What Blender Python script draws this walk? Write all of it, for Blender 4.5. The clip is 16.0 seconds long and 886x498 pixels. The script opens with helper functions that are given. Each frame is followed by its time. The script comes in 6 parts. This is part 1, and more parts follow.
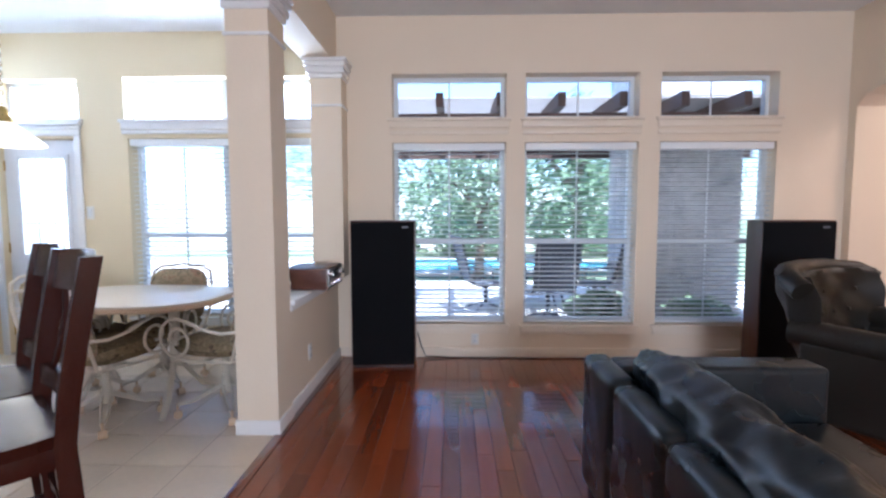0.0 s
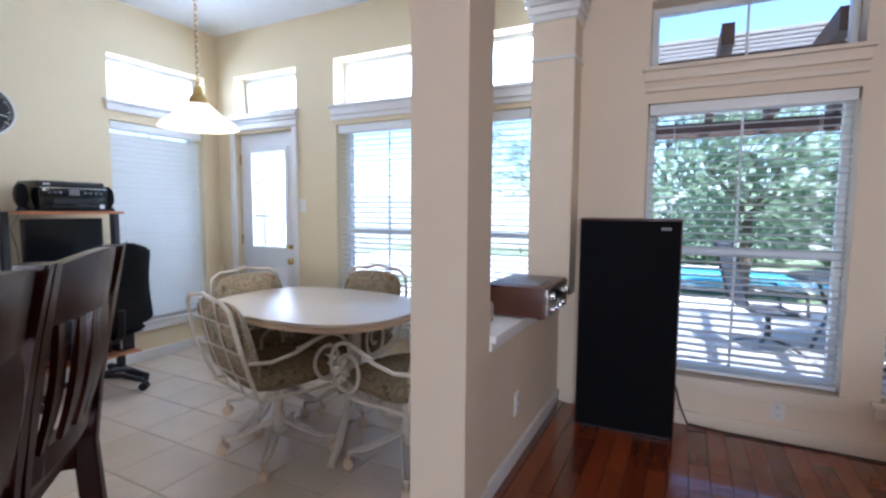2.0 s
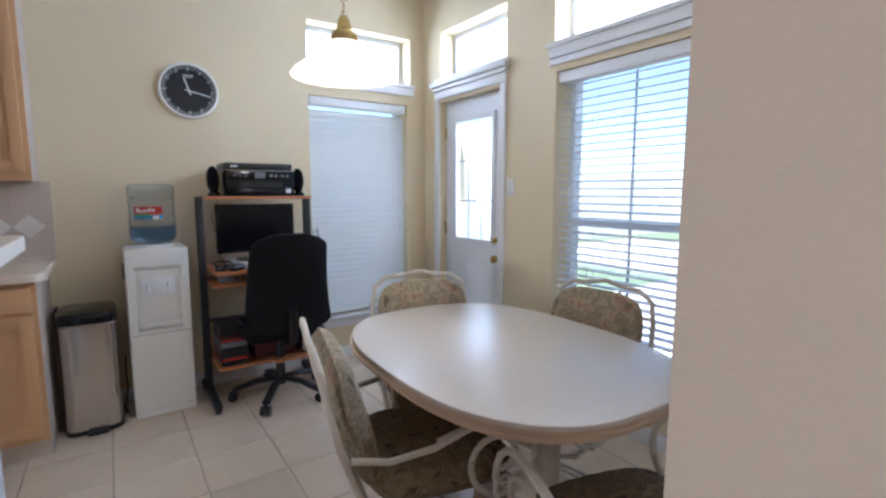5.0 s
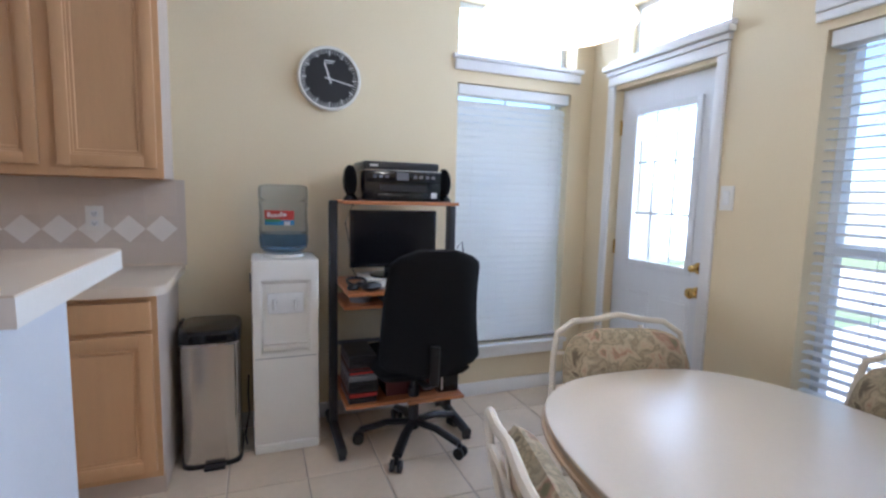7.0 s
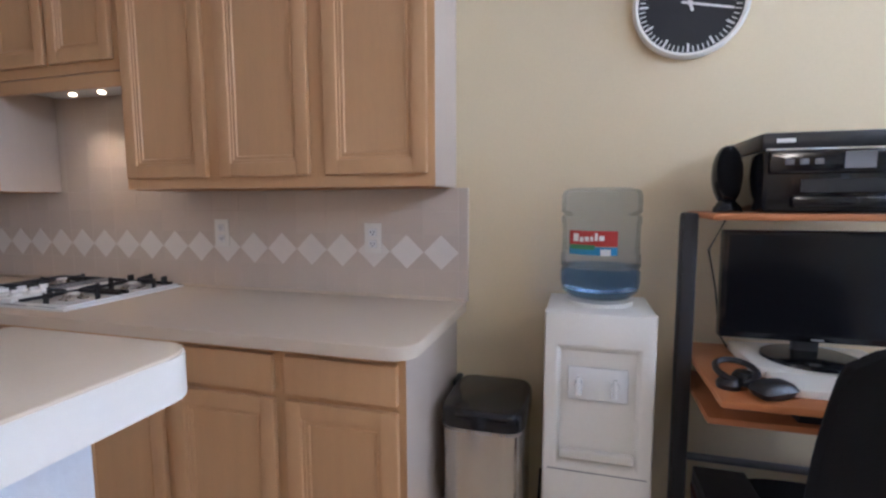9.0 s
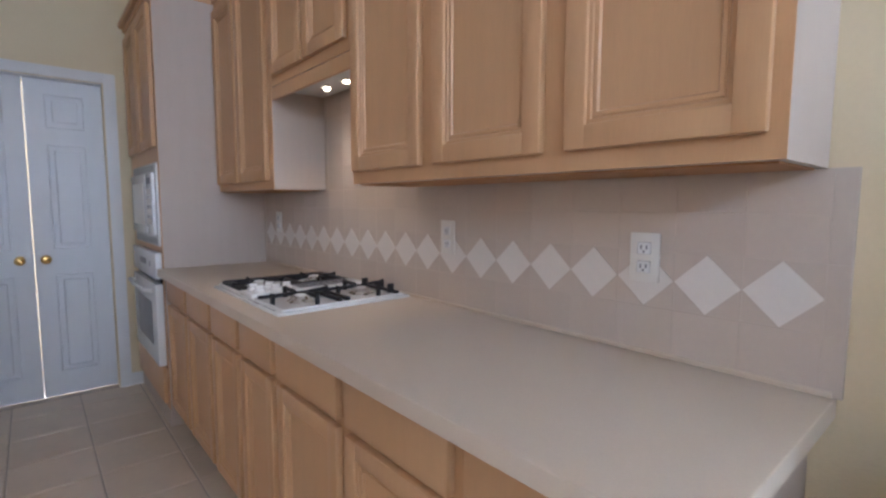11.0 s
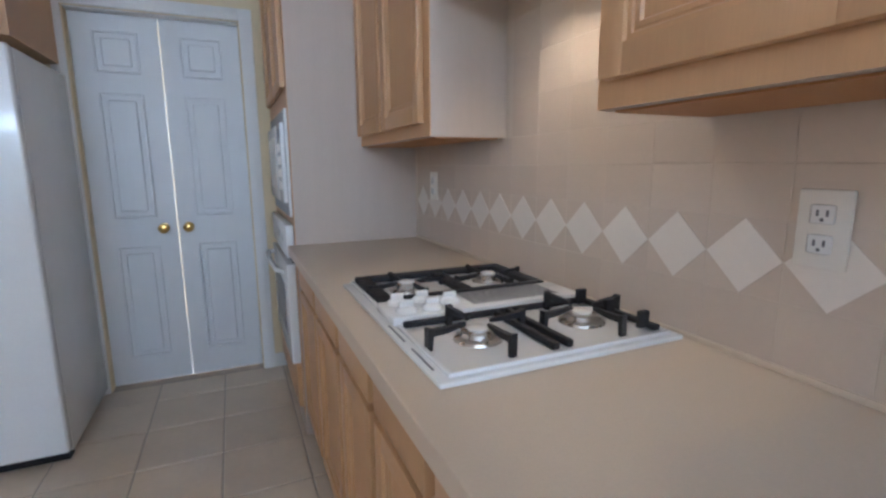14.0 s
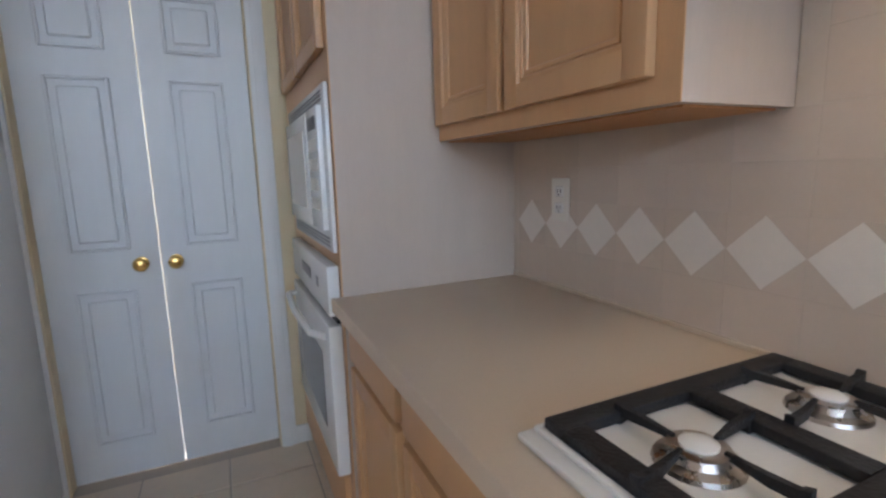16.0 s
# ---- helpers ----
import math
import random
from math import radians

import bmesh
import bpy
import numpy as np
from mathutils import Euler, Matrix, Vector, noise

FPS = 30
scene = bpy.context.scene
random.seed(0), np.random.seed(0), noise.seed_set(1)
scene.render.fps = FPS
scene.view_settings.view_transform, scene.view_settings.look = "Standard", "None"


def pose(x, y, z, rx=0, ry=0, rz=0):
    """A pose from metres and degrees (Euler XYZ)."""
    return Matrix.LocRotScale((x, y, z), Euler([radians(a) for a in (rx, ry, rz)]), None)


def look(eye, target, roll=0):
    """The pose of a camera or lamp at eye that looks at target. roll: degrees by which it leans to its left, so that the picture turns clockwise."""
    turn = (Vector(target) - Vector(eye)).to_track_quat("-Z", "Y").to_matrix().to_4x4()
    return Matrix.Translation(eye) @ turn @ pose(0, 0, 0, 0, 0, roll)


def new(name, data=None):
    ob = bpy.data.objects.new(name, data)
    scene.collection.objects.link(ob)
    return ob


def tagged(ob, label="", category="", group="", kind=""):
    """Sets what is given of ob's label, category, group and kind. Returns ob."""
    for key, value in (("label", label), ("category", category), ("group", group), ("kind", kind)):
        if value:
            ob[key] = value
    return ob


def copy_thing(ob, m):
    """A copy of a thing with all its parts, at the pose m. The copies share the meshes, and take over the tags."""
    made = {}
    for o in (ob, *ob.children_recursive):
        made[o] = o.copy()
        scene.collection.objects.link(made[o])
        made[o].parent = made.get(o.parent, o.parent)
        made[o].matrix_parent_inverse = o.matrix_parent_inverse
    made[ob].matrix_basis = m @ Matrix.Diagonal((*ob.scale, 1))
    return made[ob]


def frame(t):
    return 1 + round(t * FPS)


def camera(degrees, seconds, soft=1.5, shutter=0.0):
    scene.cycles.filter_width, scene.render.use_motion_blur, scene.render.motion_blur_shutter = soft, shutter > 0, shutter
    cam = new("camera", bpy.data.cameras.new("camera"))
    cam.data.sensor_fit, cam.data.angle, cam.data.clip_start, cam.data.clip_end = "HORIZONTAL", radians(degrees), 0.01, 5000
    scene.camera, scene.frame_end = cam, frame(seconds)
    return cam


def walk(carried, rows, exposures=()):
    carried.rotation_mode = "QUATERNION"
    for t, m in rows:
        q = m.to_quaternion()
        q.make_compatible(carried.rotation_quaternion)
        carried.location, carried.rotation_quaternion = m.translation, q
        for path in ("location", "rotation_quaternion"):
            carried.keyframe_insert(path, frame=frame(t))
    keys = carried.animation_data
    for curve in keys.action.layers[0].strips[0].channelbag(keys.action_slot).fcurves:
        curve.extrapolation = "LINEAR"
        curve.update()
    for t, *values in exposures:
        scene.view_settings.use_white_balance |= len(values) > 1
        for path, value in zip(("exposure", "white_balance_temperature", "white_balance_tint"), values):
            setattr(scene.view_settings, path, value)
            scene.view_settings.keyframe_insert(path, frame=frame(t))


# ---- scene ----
cam = camera(85.7, 16.0, soft=2.5)
PATH = [
    (0, (-0.209, 2.088, 1.281), (-0.254, 4.082, 1.134), -0.1),
    (0.5, (-0.350, 2.335, 1.278), (-0.544, 4.322, 1.146), 0.3),
    (1, (-0.439, 2.613, 1.295), (-0.833, 4.569, 1.149), 0.3),
    (1.5, (-0.362, 2.942, 1.266), (-1.087, 4.8, 1.127), 0.2),
    (2, (-0.517, 3.169, 1.265), (-1.419, 4.947, 1.103), 0.4),
    (2.5, (-0.679, 3.377, 1.282), (-1.733, 5.065, 1.089), 0.6),
    (3, (-0.8, 3.674, 1.285), (-2.064, 5.211, 1.087), 0.4),
    (3.5, (-0.949, 3.834, 1.27), (-2.332, 5.263, 1.062), 0.1),
    (6, (-1.395, 4.230, 1.268), (-3.130, 5.200, 1.037), 0.8),
    (6.5, (-1.656, 4.198, 1.256), (-3.427, 5.102, 1.040), 1.4),
    (7, (-1.818, 4.212, 1.272), (-3.668, 4.938, 1.052), 1.4),
    (7.5, (-1.944, 4.380, 1.293), (-3.906, 4.690, 1.057), -0.4),
    (8, (-2.263, 4.368, 1.298), (-4.249, 4.372, 1.061), -0.5),
    (8.5, (-2.555, 4.25, 1.277), (-4.535, 4.07, 1.062), 0.2),
    (9, (-2.789, 4.281, 1.273), (-4.7, 3.728, 1.072), -0.2),
    (9.5, (-2.976, 4.23, 1.254), (-4.782, 3.388, 1.08), -0.1),
    (10, (-3.152, 4.127, 1.251), (-4.834, 3.059, 1.078), -0.1),
    (12.5, (-3.522, 3.875, 1.249), (-4.371, 2.077, 1.034), 0.9),
    (13, (-3.543, 3.637, 1.236), (-4.428, 1.861, 0.985), 0.9),
    (13.5, (-3.624, 3.431, 1.234), (-4.474, 1.644, 0.938), 0.3),
    (14, (-3.695, 3.222, 1.236), (-4.484, 1.417, 0.891), -0.4),
    (14.5, (-3.64, 2.971, 1.231), (-4.547, 1.224, 0.879), 0.2),
    (15, (-3.647, 2.744, 1.242), (-4.59, 1.02, 0.87), -0.0),
    (15.5, (-3.691, 2.575, 1.247), (-4.53, 0.8, 0.865), -2.0),
    (16, (-3.653, 2.379, 1.234), (-4.468, 0.581, 0.914), -1.6),
]
EXPOSURES = [(0.0, 1.9, 4950, 13), (1.5, 1.64, 5000, 13), (3.5, 1.26, 5100, 14), (6.0, 1.36, 5120, 13), (7.0, 1.43, 5120, 14), (8.5, 1.5, 5200, 17), (10.2, 1.65, 5250, 18), (12.5, 1.81, 4980, 9), (14.5, 1.86, 5030, 9), (16.0, 1.86, 5180, 10)]
walk(cam, [(t, look(eye, target, roll)) for t, eye, target, roll in PATH], EXPOSURES)

# ---- world, sun, large lights ----
world = bpy.data.worlds.new("world")
scene.world = world
world.use_nodes = True
_n = world.node_tree.nodes
_sky = _n.new("ShaderNodeTexSky")
_sky.sky_type = "NISHITA"
_sky.sun_disc = False
_sky.sun_elevation, _sky.sun_rotation = radians(68), radians(150)
_n["Background"].inputs["Strength"].default_value = 0.15
world.node_tree.links.new(_sky.outputs[0], _n["Background"].inputs["Color"])

_sun = bpy.data.lights.new("sun", "SUN")
_sun.energy, _sun.angle, _sun.color = 5.0, radians(0.5), (1.0, 0.95, 0.86)
# the sun stands high in the south-east, over the house
new("sun", _sun).matrix_world = look((4, -1, 20), (0, 6, 0))


def window_light(name, x, y, z, w, h, direction, watts, colour=(0.86, 0.93, 1.0)):
    """An area lamp standing in for the light through one opening."""
    a = bpy.data.lights.new(name, "AREA")
    a.shape, a.size, a.size_y, a.energy, a.color = "RECTANGLE", w, h, watts, colour
    a.spread = radians(170)
    new(name, a).matrix_world = look((x, y, z), (x + direction[0], y + direction[1], z + direction[2]))


window_light("daylight", -2.27, 6.52, 2.29, 1.78, 0.56, (0, -1, -0.3), 17)
window_light("daylight", -3.9, 6.52, 2.29, 0.86, 0.56, (0, -1, -0.3), 7)
window_light("daylight", -4.72, 5.74, 2.28, 0.90, 0.56, (1, 0, -0.3), 7)
# added warm fill lamp in an invented, unseen south opening; brightens the living room
window_light("daylight", 0.8, -2.62, 1.55, 1.2, 1.3, (0, 1, -0.1), 60, (1.0, 0.95, 0.88))
window_light("daylight", -3.915, 6.52, 1.35, 0.46, 0.92, (0, -1, -0.35), 3)
window_light("hall_lamp", 4.3, 4.9, 2.9, 0.8, 0.8, (0, 0.01, -1), 10, (1.0, 0.72, 0.5))
window_light("pantry_window", -3.4, -0.78, 1.4, 0.5, 0.8, (0, 1, 0), 0.3, (0.85, 1.0, 0.88))

# ---- building helpers ----
def mat(name, colour, rough=0.6, metal=0.0, vary=0.06, scale=6.0, grain=0.03, grain_scale=90.0, bump=0.1, bump_scale=60.0,
        stretch=(1, 1, 1), random_tint=0.0, coat=0.0, spec=0.5, alpha=None):
    """A surface: base colour with two scales of variation, fine relief, and a tint per object."""
    m = bpy.data.materials.new(name)
    m.use_nodes = True
    t, n = m.node_tree, m.node_tree.nodes
    b = n["Principled BSDF"]
    co = n.new("ShaderNodeTexCoord")
    mp = n.new("ShaderNodeMapping")
    mp.inputs["Scale"].default_value = stretch
    t.links.new(co.outputs["Object"], mp.inputs["Vector"])
    big, fine = n.new("ShaderNodeTexNoise"), n.new("ShaderNodeTexNoise")
    big.inputs["Scale"].default_value, fine.inputs["Scale"].default_value = scale, grain_scale
    big.inputs["Detail"].default_value, fine.inputs["Detail"].default_value = 4, 3
    for q in (big, fine):
        t.links.new(mp.outputs[0], q.inputs["Vector"])
    hsv = n.new("ShaderNodeHueSaturation")
    hsv.inputs["Color"].default_value = (*colour, 1)
    v1, v2, v3 = (n.new("ShaderNodeMath") for _ in range(3))
    v1.operation = v2.operation = v3.operation = "MULTIPLY_ADD"
    t.links.new(big.outputs["Fac"], v1.inputs[0])
    v1.inputs[1].default_value, v1.inputs[2].default_value = 2 * vary, 1 - vary
    t.links.new(fine.outputs["Fac"], v2.inputs[0])
    v2.inputs[1].default_value = 2 * grain
    t.links.new(v1.outputs[0], v2.inputs[2])
    info = n.new("ShaderNodeObjectInfo")
    t.links.new(info.outputs["Random"], v3.inputs[0])
    v3.inputs[1].default_value = 2 * random_tint
    t.links.new(v2.outputs[0], v3.inputs[2])
    off = n.new("ShaderNodeMath")
    off.operation = "SUBTRACT"
    off.inputs[1].default_value = grain + random_tint
    t.links.new(v3.outputs[0], off.inputs[0])
    t.links.new(off.outputs[0], hsv.inputs["Value"])
    t.links.new(hsv.outputs[0], b.inputs["Base Color"])
    ro = n.new("ShaderNodeMath")
    ro.operation = "MULTIPLY_ADD"
    ro.inputs[1].default_value, ro.inputs[2].default_value = 0.12, max(rough - 0.06, 0.02)
    t.links.new(big.outputs["Fac"], ro.inputs[0])
    t.links.new(ro.outputs[0], b.inputs["Roughness"])
    b.inputs["Metallic"].default_value = metal
    b.inputs["Coat Weight"].default_value = coat
    b.inputs["Specular IOR Level"].default_value = spec
    if bump:
        bn, bu = n.new("ShaderNodeTexNoise"), n.new("ShaderNodeBump")
        bn.inputs["Scale"].default_value = bump_scale
        bn.inputs["Detail"].default_value = 4
        bu.inputs["Strength"].default_value, bu.inputs["Distance"].default_value = bump, 0.01
        t.links.new(mp.outputs[0], bn.inputs["Vector"])
        t.links.new(bn.outputs["Fac"], bu.inputs["Height"])
        t.links.new(bu.outputs[0], b.inputs["Normal"])
    return m


def glow(name, colour, strength):
    m = bpy.data.materials.new(name)
    m.use_nodes = True
    b = m.node_tree.nodes["Principled BSDF"]
    b.inputs["Base Color"].default_value = (*colour, 1)
    b.inputs["Emission Color"].default_value = (*colour, 1)
    b.inputs["Emission Strength"].default_value = strength
    return m


def glass(name, colour=(1, 1, 1), rough=0.0, ior=1.45, clear=0.0):
    m = bpy.data.materials.new(name)
    m.use_nodes = True
    b = m.node_tree.nodes["Principled BSDF"]
    b.inputs["Base Color"].default_value = (*colour, 1)
    b.inputs["Transmission Weight"].default_value = 1
    b.inputs["Roughness"].default_value = rough
    b.inputs["IOR"].default_value = ior
    if clear:
        b.inputs["Alpha"].default_value = 1 - clear
    return m


def foliage(name, colours, scale):
    """Leaves that let part of the sunlight through."""
    m = blotched(name, colours, scale, 0.7)
    t, n = m.node_tree, m.node_tree.nodes
    tr, mix = n.new("ShaderNodeBsdfTranslucent"), n.new("ShaderNodeMixShader")
    ramp = next(k for k in n if k.type == "VALTORGB")
    t.links.new(ramp.outputs[0], tr.inputs["Color"])
    mix.inputs[0].default_value = 0.45
    t.links.new(n["Principled BSDF"].outputs[0], mix.inputs[1])
    t.links.new(tr.outputs[0], mix.inputs[2])
    t.links.new(mix.outputs[0], n["Material Output"].inputs["Surface"])
    return m


def blotched(name, colours, scale, rough=0.9, bump=0.3):
    """Printed or mottled cloth, foliage or stone: patches of several colours."""
    m = bpy.data.materials.new(name)
    m.use_nodes = True
    t, n = m.node_tree, m.node_tree.nodes
    b = n["Principled BSDF"]
    co, ns, ra = n.new("ShaderNodeTexCoord"), n.new("ShaderNodeTexNoise"), n.new("ShaderNodeValToRGB")
    ns.inputs["Scale"].default_value, ns.inputs["Detail"].default_value, ns.inputs["Distortion"].default_value = scale, 6, 0.6
    t.links.new(co.outputs["Object"], ns.inputs["Vector"])
    t.links.new(ns.outputs["Fac"], ra.inputs["Fac"])
    k = ra.color_ramp.elements
    while len(k) < len(colours):
        k.new(0.5)
    for i, c in enumerate(colours):
        k[i].position = 0.32 + 0.36 * i / (len(colours) - 1)
        k[i].color = (*c, 1)
    t.links.new(ra.outputs[0], b.inputs["Base Color"])
    b.inputs["Roughness"].default_value = rough
    bu = n.new("ShaderNodeBump")
    bu.inputs["Strength"].default_value, bu.inputs["Distance"].default_value = bump, 0.02
    t.links.new(ns.outputs["Fac"], bu.inputs["Height"])
    t.links.new(bu.outputs[0], b.inputs["Normal"])
    return m


def box(bm, x0, x1, y0, y1, z0, z1, bevel=0.0, seg=2):
    r = bmesh.ops.create_cube(bm, size=1.0, matrix=Matrix.Translation(((x0 + x1) / 2, (y0 + y1) / 2, (z0 + z1) / 2)) @ Matrix.Diagonal((abs(x1 - x0), abs(y1 - y0), abs(z1 - z0), 1)))
    if bevel:
        es = list({e for v in r["verts"] for e in v.link_edges})
        bmesh.ops.bevel(bm, geom=es, offset=bevel, segments=seg, affect="EDGES", profile=0.6)
    return bm


def boxed(*a, bevel=0.0, seg=2):
    return box(bmesh.new(), *a, bevel=bevel, seg=seg)


def rod(bm, a, b, r, r2=None, n=12):
    a, b = Vector(a), Vector(b)
    d = b - a
    m = Matrix.Translation((a + b) / 2) @ d.to_track_quat("Z", "Y").to_matrix().to_4x4()
    bmesh.ops.create_cone(bm, cap_ends=True, segments=n, radius1=r, radius2=r if r2 is None else r2, depth=d.length, matrix=m)
    return bm


def lathe(bm, profile, n=28, centre=(0, 0, 0), close=True):
    """Turn (radius, height) pairs round the upright axis."""
    rings = []
    for r, z in profile:
        rings.append([bm.verts.new((centre[0] + r * math.cos(2 * math.pi * i / n), centre[1] + r * math.sin(2 * math.pi * i / n), centre[2] + z)) for i in range(n)])
    for p, q in zip(rings, rings[1:]):
        for i in range(n):
            bm.faces.new((p[i], p[(i + 1) % n], q[(i + 1) % n], q[i]))
    if close:
        bm.faces.new(list(reversed(rings[0])))
        bm.faces.new(rings[-1])
    return bm


def tube(bm, pts, r, n=8, squash=1.0):
    """A bent round bar through the points."""
    pts = [Vector(p) for p in pts]
    rings = []
    up = Vector((0.13, 0.29, 0.95))
    for i, p in enumerate(pts):
        d = (pts[min(i + 1, len(pts) - 1)] - pts[max(i - 1, 0)]).normalized()
        u = d.cross(up)
        u = (u if u.length > 0.05 else d.cross(Vector((1, 0, 0)))).normalized()
        w = d.cross(u)
        rings.append([bm.verts.new(p + r * (math.cos(2 * math.pi * k / n) * u + squash * math.sin(2 * math.pi * k / n) * w)) for k in range(n)])
    for a, b in zip(rings, rings[1:]):
        for k in range(n):
            bm.faces.new((a[k], a[(k + 1) % n], b[(k + 1) % n], b[k]))
    bm.faces.new(list(reversed(rings[0])))
    bm.faces.new(rings[-1])
    return bm


def prism(bm, outline, z0, z1, bevel=0.0):
    """An upright slab from a plan outline."""
    low, high = [bm.verts.new((x, y, z0)) for x, y in outline], [bm.verts.new((x, y, z1)) for x, y in outline]
    k = len(outline)
    for i in range(k):
        bm.faces.new((low[i], low[(i + 1) % k], high[(i + 1) % k], high[i]))
    bm.faces.new(list(reversed(low)))
    top = bm.faces.new(high)
    bmesh.ops.recalc_face_normals(bm, faces=bm.faces)
    if bevel:
        bmesh.ops.bevel(bm, geom=[e for e in top.edges], offset=bevel, segments=3, affect="EDGES", profile=0.5)
    return bm


def pillow(bm, sx, sy, sz, m=None, puff=0.55, n=14, wave=0.0, seed=0, corner=0.06):
    """A stuffed cushion with pinched edges."""
    r = random.Random(seed)
    ph = [r.uniform(0, 6) for _ in range(4)]
    m = m or Matrix()
    top, bot = {}, {}
    for i in range(n + 1):
        for j in range(n + 1):
            u, v = 2 * i / n - 1, 2 * j / n - 1
            h = ((1 - abs(u) ** 3) * (1 - abs(v) ** 3)) ** puff
            x, y = u * (1 - corner * v ** 4) * sx / 2, v * (1 - corner * u ** 4) * sy / 2
            w = wave * (math.sin(5 * u + ph[0]) * math.sin(4 * v + ph[1]) + 0.5 * math.sin(9 * v + ph[2] + 3 * u) + 0.35 * math.sin(23 * u + 4 * v + ph[3]) * (0.4 + v * v))
            top[i, j] = bm.verts.new(m @ Vector((x, y, h * (sz / 2 + w))))
            bot[i, j] = top[i, j] if i in (0, n) or j in (0, n) else bm.verts.new(m @ Vector((x, y, -h * sz / 2)))
    for i in range(n):
        for j in range(n):
            for g, flip in ((top, False), (bot, True)):
                q = [g[i, j], g[i + 1, j], g[i + 1, j + 1], g[i, j + 1]]
                f = []
                for vv in (reversed(q) if flip else q):
                    if vv not in f:
                        f.append(vv)
                if len(f) > 2 and not bm.faces.get(f):
                    bm.faces.new(f)
    return bm


def wrinkle(bm, depth, centre, along=(3.0, 9.0, 9.0)):
    """Creased leather: pushes the skin of a cushion in and out along folded ridges."""
    bm.normal_update()
    shift = {}
    for v in bm.verts:
        p = v.co - Vector(centre)
        q = Vector((p.x * along[0], p.y * along[1], p.z * along[2]))
        a = abs(noise.noise(q + Vector((0.7 * noise.noise(q * 0.6), 0.7 * noise.noise(q * 0.6 + Vector((9, 2, 4))), 0))))
        b = abs(noise.noise(q * 2.3 + Vector((5, 1, 7))))
        shift[v] = v.normal * depth * (0.45 - a - 0.4 * b)
    for v, d in shift.items():
        v.co += d
    return bm


def finish(name, bm, material, smooth=None):
    me = bpy.data.meshes.new(name)
    bmesh.ops.recalc_face_normals(bm, faces=bm.faces)
    bm.to_mesh(me)
    bm.free()
    me.materials.append(material)
    if smooth is not None:
        me.polygons.foreach_set("use_smooth", [True] * len(me.polygons))
        me.set_sharp_from_angle(angle=radians(smooth))
    return new(name, me)


def part(name, bm, material, parent, label="", smooth=35):
    ob = finish(name, bm, material, smooth)
    ob.parent = parent
    if label:
        ob["label"] = label
    return ob


def thing(name, m, label, category, group="", kind=""):
    ob = new(name)
    ob.empty_display_size = 0.1
    ob.matrix_world = m
    return tagged(ob, label, category, group, kind)


def solid(name, bm, material, label, category, kind="", smooth=35, group=""):
    return tagged(finish(name, bm, material, smooth), label, category, group, kind)


def shared(name, mesh, parent, m, label=""):
    ob = new(name, mesh)
    ob.parent = parent
    ob.matrix_basis = m
    if label:
        ob["label"] = label
    return ob


def lettering(name, words, size, m, material, parent, extrude=0.0006):
    cu = bpy.data.curves.new(name, "FONT")
    cu.body, cu.size, cu.align_x, cu.align_y, cu.extrude = words, size, "CENTER", "CENTER", extrude
    cu.materials.append(material)
    ob = new(name, cu)
    ob.parent = parent
    ob.matrix_basis = m
    return ob


# ---- materials ----
CREAM_TRIM = mat("cream trim paint", (0.76, 0.655, 0.51), 0.45, vary=0.03, bump=0.03)
WALL_CREAM = mat("cream wall paint", (0.77, 0.65, 0.49), 0.75, vary=0.03, scale=1.5, bump=0.12, bump_scale=160)
WALL_YELLOW = mat("yellow wall paint", (0.75, 0.63, 0.41), 0.75, vary=0.03, scale=1.5, bump=0.12, bump_scale=160)
TRIM = mat("white trim paint", (0.78, 0.76, 0.73), 0.4, vary=0.03, bump=0.03)
CEIL = mat("white ceiling paint", (0.8, 0.8, 0.79), 0.9, vary=0.03, bump=0.3, bump_scale=220)
DOOR_WHITE = mat("white door paint", (0.74, 0.74, 0.74), 0.4, vary=0.03, bump=0.05, bump_scale=30, stretch=(6, 6, 1))
PLANK = mat("red cherry floor board", (0.21, 0.045, 0.012), 0.16, vary=0.32, scale=2.5, grain=0.18, grain_scale=34, bump=0.05, bump_scale=50, stretch=(6, 0.6, 6), random_tint=0.32, coat=0.5)
SUBFLOOR = mat("dark floor joint", (0.02, 0.008, 0.004), 0.7)
TILE = mat("beige floor tile", (0.66, 0.545, 0.41), 0.32, vary=0.14, scale=3.5, grain=0.05, grain_scale=30, bump=0.06, bump_scale=12, random_tint=0.06)
GROUT = mat("grey-brown grout", (0.45, 0.375, 0.30), 0.9, vary=0.15)
WALL_TILE = mat("glazed cream wall tile", (0.62, 0.53, 0.44), 0.22, vary=0.04, scale=3, bump=0.03, bump_scale=14, random_tint=0.035)
DIAMOND = mat("white diamond tile", (0.80, 0.75, 0.68), 0.22, vary=0.04, bump=0.03, bump_scale=14, random_tint=0.03)
WALL_GROUT = mat("wall tile grout", (0.60, 0.52, 0.43), 0.8)
OAK = mat("pickled oak", (0.60, 0.362, 0.175), 0.42, vary=0.08, scale=3, grain=0.06, grain_scale=46, bump=0.06, bump_scale=46, stretch=(9, 9, 0.7), random_tint=0.03)
OAK_RAW = mat("darker cabinet underside", (0.45, 0.22, 0.08), 0.6, vary=0.1, grain=0.1, stretch=(1, 8, 1))
OAK_PALE = mat("pale cabinet side panel", (0.56, 0.47, 0.39), 0.5, vary=0.05, scale=3, grain=0.05, grain_scale=46, stretch=(9, 9, 0.7))
LAMINATE = mat("beige laminate", (0.65, 0.545, 0.42), 0.42, vary=0.03, scale=4, grain=0.05, grain_scale=260, bump=0.02)
LAMINATE_EDGE = mat("white laminate edge", (0.74, 0.70, 0.64), 0.4, vary=0.03)
